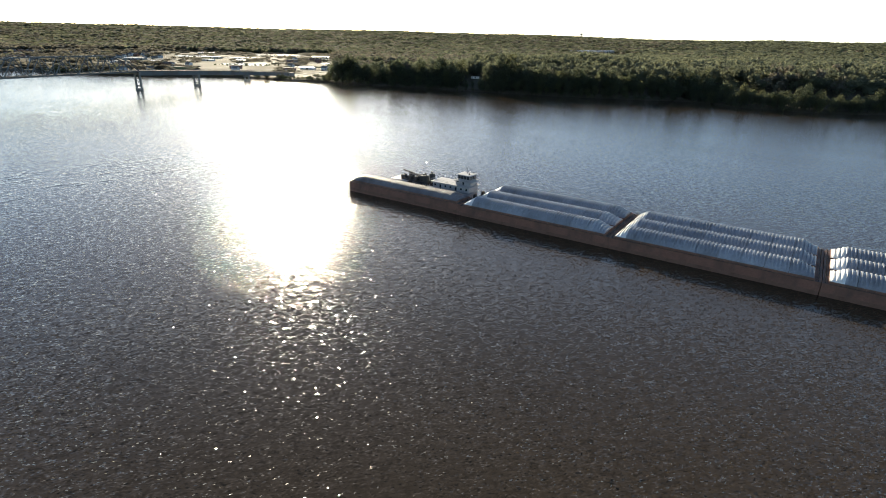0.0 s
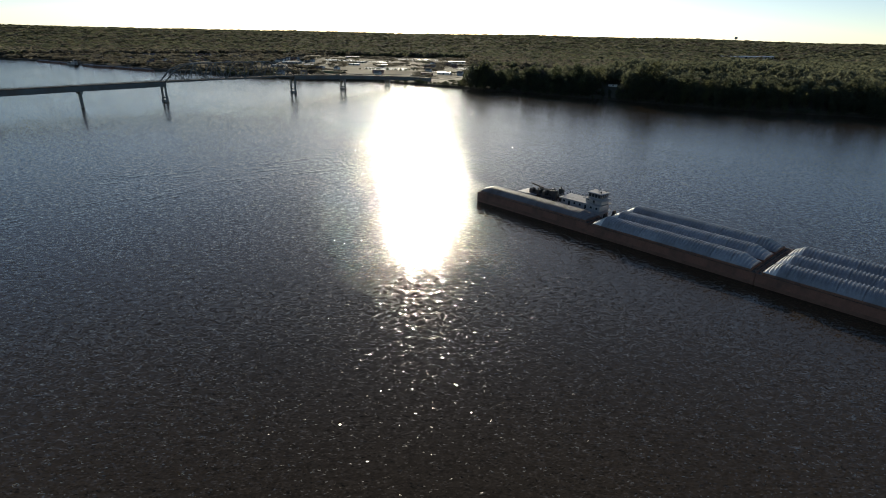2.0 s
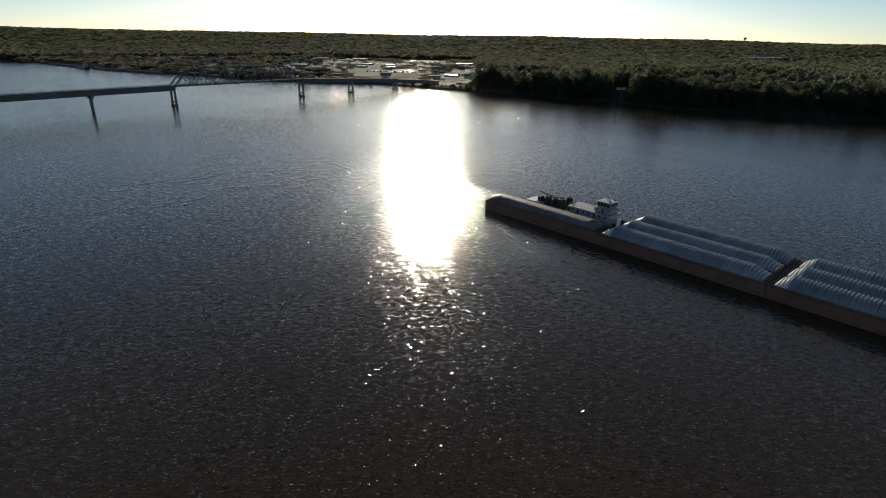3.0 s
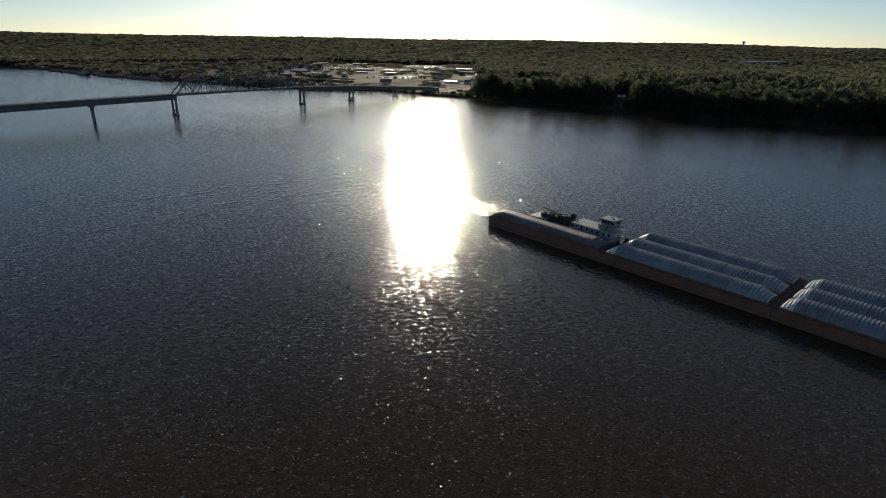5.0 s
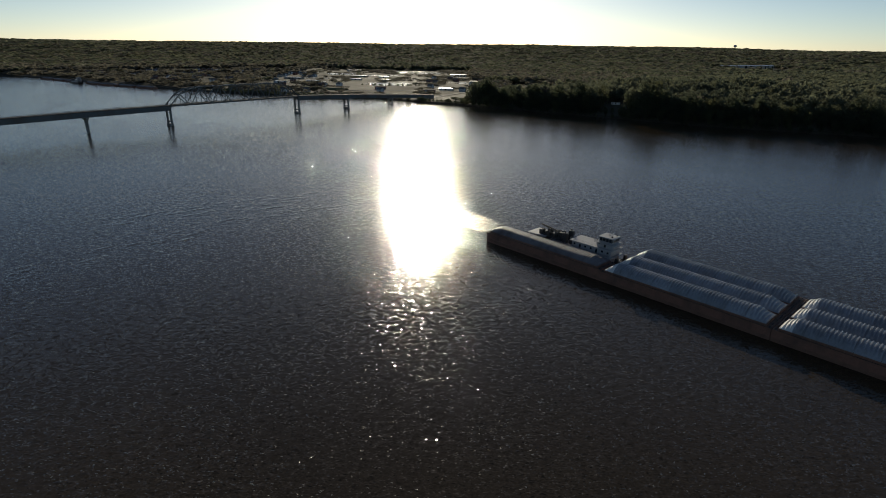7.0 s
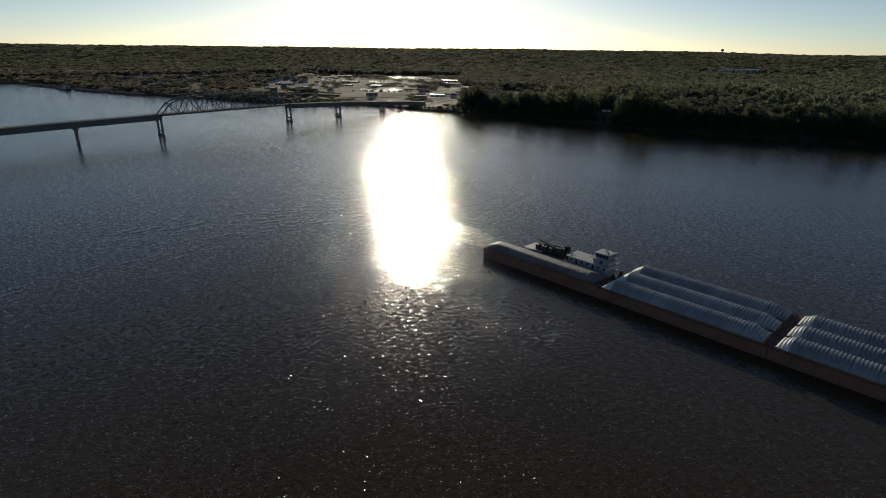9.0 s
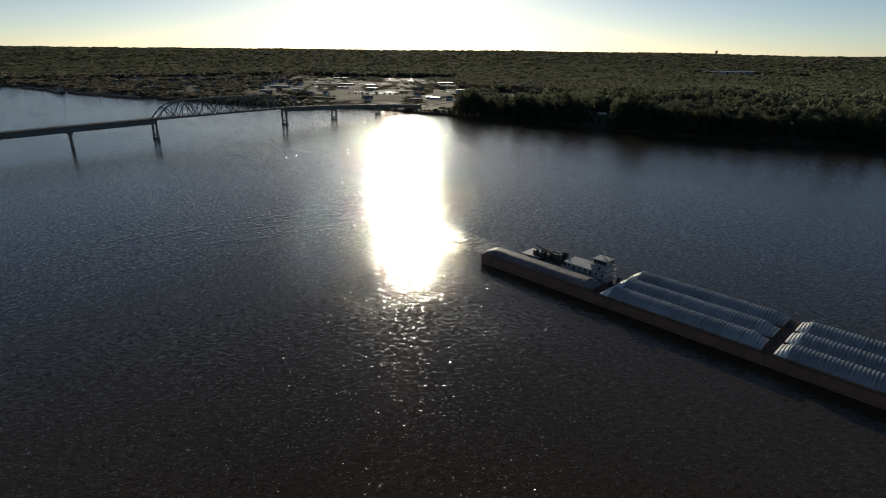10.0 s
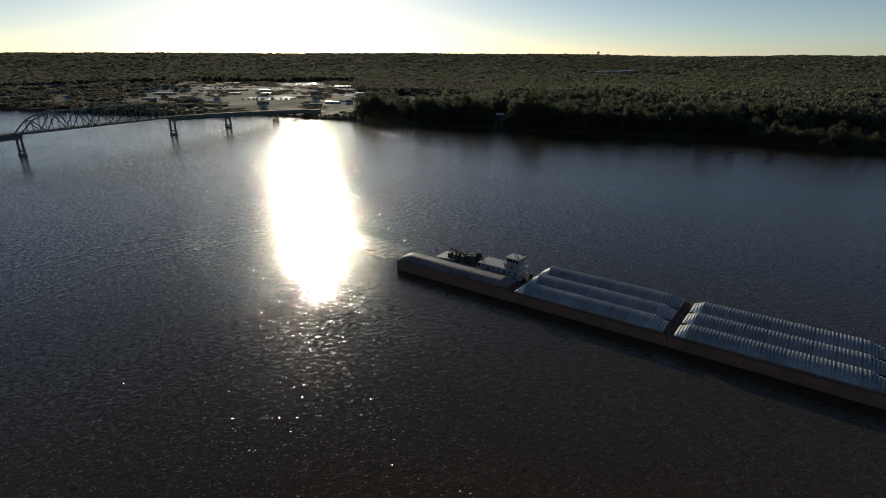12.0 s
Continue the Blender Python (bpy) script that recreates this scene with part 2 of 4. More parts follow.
def prism(bm, outline, y0, y1):
    """An outline in x and z drawn out along y."""
    lo = [bm.verts.new((x, y0, z)) for x, z in outline]
    hi = [bm.verts.new((x, y1, z)) for x, z in outline]
    bm.faces.new(lo)
    bm.faces.new(hi[::-1])
    for i in range(len(lo)):
        j = (i + 1) % len(lo)
        bm.faces.new((lo[j], lo[i], hi[i], hi[j]))
    return bm


def thing(name, label, category, group="", kind=""):
    return tagged(new(name), label, category, group, kind)


# ---------------------------------------------------------------- river and land
SHORE = [(-5200, -1900), (-3000, -760), (-2200, -250), (-1763, -46), (-1547, 50), (-1242, 111), (-991, 185), (-859, 232), (-696, 302), (-620, 380), (-560, 392),
         (-505, 395), (-455, 415), (-400, 428), (-340, 440), (-247, 455), (-170, 466), (-100, 482), (-20, 512), (30, 535),
         (60, 535), (90, 515), (150, 512), (190, 530), (230, 562), (450, 620), (900, 720), (5200, 1040)]


def shore(x):
    return float(np.interp(x, [p[0] for p in SHORE], [p[1] for p in SHORE])) + 5 * noise.noise((x * 0.02, 0, 3)) + 2.5 * noise.noise((x * 0.09, 0, 7))


def step(a_, b_, v):
    v = min(1.0, max(0.0, (v - a_) / (b_ - a_)))
    return v * v * (3 - 2 * v)


def land_height(x, y, d=None):
    d = y - shore(x) if d is None else d
    if d < -300:
        d = -(d + 1100)
    z = -4 + 7.0 * step(-10, 10, d) + 3.0 * step(20, 160, d)
    z += (13.0 if y > 200 else 0.0) * step(6, 46, d - 45 * step(20, 60, x)) * step(-430, -260, x)        # wooded bluff
    z += (0.6 + 2.0 * step(1400, 2200, d)) * step(80, 300, d) * noise.noise((x * 0.004, y * 0.004, 0))
    r = math.hypot(x, y)
    ridge = 84 - 28 * step(-2400, 0, x) + 10 * noise.noise((x * 0.0011, y * 0.0011, 5)) + 5 * noise.noise((x * 0.004, y * 0.004, 9))
    return z + ridge * step(2300, 4400, r) * (1 if y > shore(x) else 0.2)


def ground():
    xs = list(range(-5000, -1800, 100)) + list(range(-1800, 560, 12)) + list(range(560, 5001, 120))
    ds = [-5000, -3000, -1500, -1180, -1110, -1100, -1090, -1050, -600, -100, -30, -16, -10, -6, -3, 0, 3, 7, 12, 20, 35, 60, 100, 150, 220, 300, 400, 520, 660, 820, 1000,
          1200, 1450, 1700, 2000, 2300, 2600, 2900, 3200, 3500, 3750, 4000, 4200, 4400, 4600, 4800, 5200, 6200]
    verts, faces = [], []
    for x in xs:
        s = shore(x)
        verts += [(x, s + d, land_height(x, s + d, d)) for d in ds]
    n = len(ds)
    for i in range(len(xs) - 1):
        for j in range(n - 1):
            a_ = i * n + j
            faces.append((a_, a_ + n, a_ + n + 1, a_ + 1))
    me = mesh_of("ground", verts, faces, LAND, True)
    me.materials.append(MUD)
    for f in me.polygons:
        j = f.index % (n - 1)
        f.material_index = 1 if -20 < ds[j] < 6 else 0
    return tagged(new("ground", me), "grassy brown riverside land rising to low wooded hills", "ground", kind="structure")


def river():
    xs = list(range(-5000, 5001, 250))
    verts = [(x, y, 0) for x in xs for y in xs]
    n = len(xs)
    faces = [(i * n + j, (i + 1) * n + j, (i + 1) * n + j + 1, i * n + j + 1) for i in range(n - 1) for j in range(n - 1)]
    return tagged(new("water", mesh_of("water", verts, faces, WATER)), "wide silty brown river with small ripples", "river", kind="structure")


ground()
river()


# ---------------------------------------------------------------- barges
LENGTH, BEAM, PITCH = 59.3, 10.6, 59.5
DECK_Z, RIM_Z = 3.8, 4.5
PANELS = 9


def hull_mesh():
    bm = bmesh.new()
    side = [(0, DECK_Z), (0, -0.4), (0.5, -1.1), (2.4, -1.9), (LENGTH - 2.4, -1.9), (LENGTH - 0.5, -1.1), (LENGTH, -0.4), (LENGTH, DECK_Z)]
    prism(bm, side, 0, BEAM)
    # rub rails and plate seams along the sides
    for y0, y1 in ((-0.08, 0.02), (BEAM - 0.02, BEAM + 0.08)):
        box(bm, 0.3, LENGTH - 0.3, y0, y1, DECK_Z - 0.45, DECK_Z - 0.2)
        box(bm, 3, LENGTH - 3, y0 + 0.03, y1 - 0.03, 1.5, 1.62)
        for k in range(1, 12):
            x = k * LENGTH / 12
            box(bm, x - 0.04, x + 0.04, y0 + 0.04, y1 - 0.04, 0.2, DECK_Z - 0.45)
    bmesh.ops.recalc_face_normals(bm, faces=bm.faces)
    return bm


def cover_mesh(k, body, end, crown, low_end, rise):
    """One ribbed, arched cover; the end covers slope down to the coaming."""
    x0, x1 = 1.5, LENGTH - 1.8
    w = (x1 - x0) / PANELS
    left = x0 + k * w
    ribs, rows = 6, 16
    rib = (w - 0.1) / ribs
    us = []
    for r in range(ribs):
        us += [(r * rib, 0), (r * rib + 0.38 * rib, 0), (r * rib + 0.52 * rib, rise), (r * rib + 0.82 * rib, rise)]
    us.append((ribs * rib, 0))
    verts, faces = [], []
    for u, up in us:
        if k == 0:
            h = low_end + (1 - low_end) * min(1, u / 3.4) ** (0.6 if low_end > 0.2 else 1)
        elif k == PANELS - 1:
            h = 0.12 + 0.88 * min(1, (w - u) / 4.4)
        else:
            h = 1.0
        for j in range(rows + 1):
            v = -1 + 2 * j / rows
            arch = 1 - abs(v) ** 2.6
            verts.append((left + u, BEAM / 2 + v * 4.55, RIM_Z + 0.12 + crown * h * arch + up * max(0.0, 1 - (abs(v) / 0.95) ** 5)))
    n = rows + 1
    for i in range(len(us) - 1):
        for j in range(rows):
            a_ = i * n + j
            faces.append((a_, a_ + n, a_ + n + 1, a_ + 1))
    top = len(verts)
    # skirts all round
    rim = [j for j in range(n)] + [i * n + n - 1 for i in range(1, len(us))] + [(len(us) - 1) * n + j for j in range(n - 2, -1, -1)] + [i * n for i in range(len(us) - 2, 0, -1)]
    for i in rim:
        verts.append((verts[i][0], verts[i][1], RIM_Z - 0.05))
    m = len(rim)
    for i in range(m):
        j = (i + 1) % m
        faces.append((rim[i], rim[j], top + j, top + i))
    me = mesh_of("cover", verts, faces, body)
    me.materials.append(end)
    # the sloping end takes the second material, lightened on pale barges as if sunlit
    if k == 0:
        for f in me.polygons:
            f.material_index = 1 if f.center.x < left + 3.5 else 0
    return me


def barge(body, end, crown, label, low_end=0.05, rise=0.34):
    root = thing("hopper_barge", label, "barge", "barges of the tow")
    part("hull", hull_mesh(), HULL, root, "rust-brown steel hull with square ends")
    for y in (-0.03, BEAM):
        part("boot_band", boxed(0.02, LENGTH - 0.02, y, y + 0.03, 0.1, 1.15), BOOT, root, "dusty tan band of dried silt along the waterline")
    part("deck", boxed(0.05, LENGTH - 0.05, 0.05, BEAM - 0.05, DECK_Z + 0.004, DECK_Z + 0.03), DECK, root, "rusty steel deck")
    c = bmesh.new()
    for y0, y1 in ((0.62, 0.72), (BEAM - 0.72, BEAM - 0.62)):
        box(c, 1.4, LENGTH - 1.7, y0, y1, DECK_Z + 0.02, RIM_Z)
        for k in range(28):
            x = 1.6 + k * (LENGTH - 3.2) / 27
            s = -1 if y0 < 2 else 1
            box(c, x - 0.05, x + 0.05, (y0 if s < 0 else y1) + min(0, s * 0.25), (y0 if s < 0 else y1) + max(0, s * 0.25), DECK_Z + 0.02, RIM_Z - 0.15)
    for x0, x1 in ((1.4, 1.5), (LENGTH - 1.8, LENGTH - 1.7)):
        box(c, x0, x1, 0.72, BEAM - 0.72, DECK_Z + 0.02, RIM_Z)
    part("coaming", c, COAMING, root, "stiffened rust-brown steel coaming")
    for k in range(PANELS):
        part("cover", cover_mesh(k, body, end, crown, low_end, rise), body, root)
    # deck fittings at both ends
    for x in (0.7, LENGTH - 0.7):
        for y in (0.8, 3.6, 7.0, 9.8):
            f = bmesh.new()
            rod(f, (x, y - 0.22, DECK_Z), (x, y - 0.22, DECK_Z + 0.55), 0.13)
            rod(f, (x, y + 0.22, DECK_Z), (x, y + 0.22, DECK_Z + 0.55), 0.13)
            box(f, x - 0.25, x + 0.25, y - 0.5, y + 0.5, DECK_Z + 0.03, DECK_Z + 0.07)
            part("bollard", f, BLACK, root, "black double bollard")
    return root


first = barge(DULL_COVER, DULL_COVER, 1.85, "rusty red-brown hopper barge with dull stained covers beside the towboat", 0.3, 0.08)
first.matrix_basis = pose(0.5, 0, 0.5) @ Matrix.Diagonal((0.985, 1, 1, 1))
sunlit_ended = barge(COVER, SUNLIT_END, 2.4, "rusty red-brown hopper barge with ribbed blue-grey fibreglass covers")
sunlit_ended.matrix_basis = pose(-0.5 + PITCH, 0, 0)
for row in (1, 2, 3):
    for col in range(3):
        if row > 1 or col > 0:
            copy_thing(sunlit_ended, pose(-0.5 + PITCH * row, 10.72 * col, 0))


# ---------------------------------------------------------------- bridge
B0 = Vector((-471.5, -67.0, 0))
ALONG = Vector((-0.1522, 0.9883, 0))
ACROSS = Vector((0.9883, 0.1522, 0))
BM = Matrix(((ALONG.x, -ACROSS.x, 0, B0.x), (ALONG.y, -ACROSS.y, 0, B0.y), (0, 0, 1, 0), (0, 0, 0, 1)))
STATIONS = [(-265, 17.9), (-176, 18.9), (-88, 19.9), (-1.3, 20.9), (79.1, 21.5), (245.8, 22.0), (330.3, 19.1), (419.3, 14.6), (506, 9.2)]
HALF = 5.2


def deck_z(s):
    return float(np.interp(s, [p[0] for p in STATIONS], [p[1] for p in STATIONS]))


def pier(s, top):
    bm = bmesh.new()
    for y in (-HALF + 1.0, HALF - 1.0) if s > 50 else (0,):
        beam(bm, (s, y, -4), (s, y, top - 1.2), 1.7 if s > 50 else 2.6, 1.7)
    box(bm, s - 1.3, s + 1.3, -HALF - 0.3, HALF + 0.3, top - 2.4, top)
    if s > 50:
        box(bm, s - 0.7, s + 0.7, -HALF + 1, HALF - 1, top * 0.2, top * 0.2 + 1.4)
        box(bm, s - 1.5, s + 1.5, -HALF - 0.5, HALF + 0.5, -4, 2.2, bevel=0.4)
    return bm


def bridge():
    root = thing("truss_bridge", "grey-green steel through-truss road bridge on concrete piers", "bridge")
    root.matrix_basis = BM
    for (s0, z0), (s1, z1) in zip(STATIONS, STATIONS[1:]):
        d = bmesh.new()
        deep = 1.2 if s0 == 79.1 else 5.0
        v = [(s0, -HALF, z0), (s1, -HALF, z1), (s1, HALF, z1), (s0, HALF, z0)]
        top = [d.verts.new(p) for p in v]
        low = [d.verts.new((p[0], p[1], p[2] - 0.5)) for p in v]
        d.faces.new(top)
        d.faces.new(low[::-1])
        for i in range(4):
            j = (i + 1) % 4
            d.faces.new((top[j], top[i], low[i], low[j]))
        part("deck", d, ASPHALT, root, "dark asphalt road deck")
        for y in (-HALF + 0.4, HALF - 0.4):
            g = bmesh.new()
            beam(g, (s0, y, z0 - 0.5 - deep / 2), (s1, y, z1 - 0.5 - deep / 2), 0.5, deep)
            part("girder", g, BRIDGE, root, "deep steel girder")
            rl = bmesh.new()
            o = HALF - 0.15 if y > 0 else -HALF + 0.15
            for h in (0.45, 0.95):
                beam(rl, (s0, o, z0 + h), (s1, o, z1 + h), 0.14, 0.14)
            for k in range(int((s1 - s0) / 4)):
                s = s0 + 2 + k * 4
                z = deck_z(s)
                box(rl, s - 0.08, s + 0.08, o - 0.08, o + 0.08, z, z + 1.0)
            part("railing", rl, BRIDGE, root)
    for s, z in STATIONS[:-1]:
        part("pier", pier(s, z - (5.5 if s not in (79.1, 245.8) else 1.7)), CONCRETE, root, "twin-column concrete pier")
    part("abutment", boxed(502, 516, -HALF - 1, HALF + 1, 0, 8.6), CONCRETE, root)
    # through truss with a curved upper chord between the two main piers
    s0, s1, n = 79.1, 245.8, 14
    lower = [s0 + (s1 - s0) * k / n for k in range(n + 1)]

    def chord(k):
        return (0.0, 10.5, 15.6)[min(k, n - k)] if min(k, n - k) < 3 else 17.2
    for y in (-HALF - 0.4, HALF + 0.4):
        pts_low = [(s, y, deck_z(s) - 0.9) for s in lower]
        pts_top = [(s, y, deck_z(s) + chord(k)) for k, s in enumerate(lower)]
        for k in range(n):
            part("lower_chord", beam(bmesh.new(), pts_low[k], pts_low[k + 1], 0.8, 1.2), BRIDGE, root)
            a_, b_ = pts_top[k], pts_top[k + 1]
            part("end_post" if k in (0, n - 1) else "upper_chord", beam(bmesh.new(), a_ if k else pts_low[0], b_ if k < n - 1 else pts_low[n], 0.95, 1.0), BRIDGE, root)
        for k in range(1, n):
            part("vertical", beam(bmesh.new(), pts_low[k], pts_top[k], 0.5, 0.5), BRIDGE, root)
        for k in range(1, n - 1):
            ends = (pts_top[k], pts_low[k + 1]) if k % 2 else (pts_low[k], pts_top[k + 1])
            part("diagonal", beam(bmesh.new(), *ends, 0.75, 0.75), BRIDGE, root)
    for k in range(1, n):
        s, z = lower[k], deck_z(lower[k]) + chord(k)
        part("strut", beam(bmesh.new(), (s, -HALF - 0.4, z), (s, HALF + 0.4, z), 0.45, 0.6), BRIDGE, root)
        if k < n - 1:
            z2 = deck_z(lower[k + 1]) + chord(k + 1)
            part("brace", beam(bmesh.new(), (s, -HALF - 0.4, z), (lower[k + 1], HALF + 0.4, z2), 0.3, 0.3), BRIDGE, root)
    return root


bridge()


# ---------------------------------------------------------------- woods
def leafy(rng, count, size, rx, rz, cz, lobes):
    """Leaf clumps, each a bent four-sided scrap, scattered over the lobes of a crown."""
    verts, faces = [], []
    centres = []
    for _ in range(lobes):
        a_, r_, h_ = rng.uniform(0, 2 * math.pi), rx * 0.55 * math.sqrt(rng.random()), rng.uniform(-0.75, 0.8)
        centres.append((r_ * math.cos(a_), r_ * math.sin(a_), cz + rz * h_ * 0.75, rng.uniform(0.42, 0.66) * (1 - 0.25 * max(0, h_))))
    for k in range(count):
        cx, cy, c_z, q = centres[k % lobes]
        v = Vector((rng.gauss(0, 1), rng.gauss(0, 1), rng.gauss(0.15, 0.9))).normalized()
        p = Vector((cx, cy, c_z)) + Vector((v.x * rx * q, v.y * rx * q, v.z * rz * q)) * rng.uniform(0.75, 1.08)
        n = (v + Vector((rng.gauss(0, 0.3), rng.gauss(0, 0.3), rng.gauss(0.1, 0.3)))).normalized()
        a_ = n.orthogonal().normalized()
        b_ = n.cross(a_)
        w = rng.uniform(0, 6.3)
        a_, b_ = a_ * math.cos(w) + b_ * math.sin(w), b_ * math.cos(w) - a_ * math.sin(w)
        s = size * rng.uniform(0.6, 1.3)
        i = len(verts)
        verts += [tuple(p - a_ * s), tuple(p + b_ * s * 0.7 + n * s * 0.25), tuple(p + a_ * s), tuple(p - b_ * s * 0.7 - n * s * 0.15)]
        faces += [(i, i + 1, i + 2), (i, i + 2, i + 3)]
    return verts, faces, centres


def tree(seed, high, wide):
    rng = random.Random(seed)
    root = thing("tree", "tall broadleaf tree in green leaf on the river bank", "tree", "trees along the bank")
    verts, faces, centres = leafy(rng, 620, high * 0.036, wide / 2, high * 0.5, high * 0.5, 10)
    t = bmesh.new()
    rod(t, (0, 0, -1.5), (0.1, 0, high * 0.4), high * 0.018, high * 0.012)
    rod(t, (0.1, 0, high * 0.4), (0, 0.2, high * 0.8), high * 0.012, high * 0.004, 6)
    for cx, cy, cz, _ in centres:
        rod(t, (0.05, 0, high * rng.uniform(0.18, 0.42)), (cx * 0.9, cy * 0.9, cz), high * 0.006, high * 0.002, 5)
    part("trunk", t, BARK, root)
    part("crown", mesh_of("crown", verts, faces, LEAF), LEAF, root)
    return root


def bridge_gap(x, y):
    """How far a place lies from the bridge's line."""
    p = Vector((x, y, 0)) - B0
    return abs(p.dot(ACROSS)), p.dot(ALONG)


def is_open(x, y):
    """The flat, open waterfront with its ponds and sheds."""
    d = y - shore(x)
    yaw = math.degrees(math.atan2(160 - x, y + 171))
    far = math.hypot(x - 160, y + 171)
    return 45.0 < yaw < 60.5 and far < 2000 and d < 1200


PONDS = [(-1260, 1007, 75, 130, 54), (-1152, 781, 58, 26, 53), (-1286, 733, 40, 55, 53), (-1143, 549, 66, 13, 52), (-832, 574, 46, 60, 51), (-988, 924, 30, 24, 53), (-776, 733, 18, 22, 51),
         (-707, 597, 13, 14, 51), (-622, 629, 13, 12, 51), (-1787, 1099, 18, 55, 56), (-1020, 470, 60, 9, 40)]


LEVEE = [(-1135, 216), (-1085, 250), (-1010, 280), (-945, 320), (-854, 358), (-751, 406)]


def on_levee(x, y):
    for (x0, y0), (x1, y1) in zip(LEVEE, LEVEE[1:]):
        u = ((x - x0) * (x1 - x0) + (y - y0) * (y1 - y0)) / ((x1 - x0) ** 2 + (y1 - y0) ** 2)
        u = min(1.0, max(0.0, u))
        if math.hypot(x - x0 - u * (x1 - x0), y - y0 - u * (y1 - y0)) < 26:
            return True
    return False


def in_clearing(x, y):
    """On a pond, the far works or the open ground just south-east of them."""
    for px, py, rx, ry, yaw in PONDS + [(-840, 2440, 190, 60, 56)]:
        c_, s_ = math.cos(radians(yaw)), math.sin(radians(yaw))
        u, v = (x - px) * c_ + (y - py) * s_, -(x - px) * s_ + (y - py) * c_
        if abs(u) < rx * 1.05 and -ry - (450 if py > 2000 else 110) < v < ry:
            return True
    return False


def is_town(x, y):
    d = y - shore(x)
    return -1750 < x < -430 and d < 420 + 0.45 * max(0, -500 - x) and not (x > -620 and d > 500)


rng = random.Random(4)
kinds = [tree(s, h, w) for s, h, w in ((1, 27, 18), (2, 23, 16), (3, 29, 19), (4, 20, 16), (5, 26, 15), (6, 17, 14))]
spots = []
for x in np.arange(-440, 420, 6.6):
    for band in range(3):
        xx = float(x) + rng.uniform(-3, 3)
        d = 1.5 + band * 9 + rng.uniform(-1.5, 3)
        low = 0.72 if xx > 48 else 0.92 - 0.3 * (band == 0) + 0.12 * band
        low *= 0.3 if abs(xx + 226) < 17 else 1.0
        if math.hypot(xx + 236, shore(xx) + d - 482) > 13:
            spots.append((xx, shore(xx) + d, low))
for i, (x, y, s) in enumerate(spots):
    s *= 0.95 + 0.45 * noise.noise((x * 0.025, y * 0.02, 8))
    m = pose(x, y, land_height(x, y) - 0.3, 0, 0, rng.uniform(0, 360)) @ Matrix.Diagonal([s * rng.uniform(0.85, 1.2)] * 2 + [s * rng.uniform(0.7, 1.2), 1])
    if i < len(kinds):
        kinds[i].matrix_basis = m
    else:
        o = copy_thing(kinds[rng.randrange(len(kinds))], m)
        o.matrix_basis = m


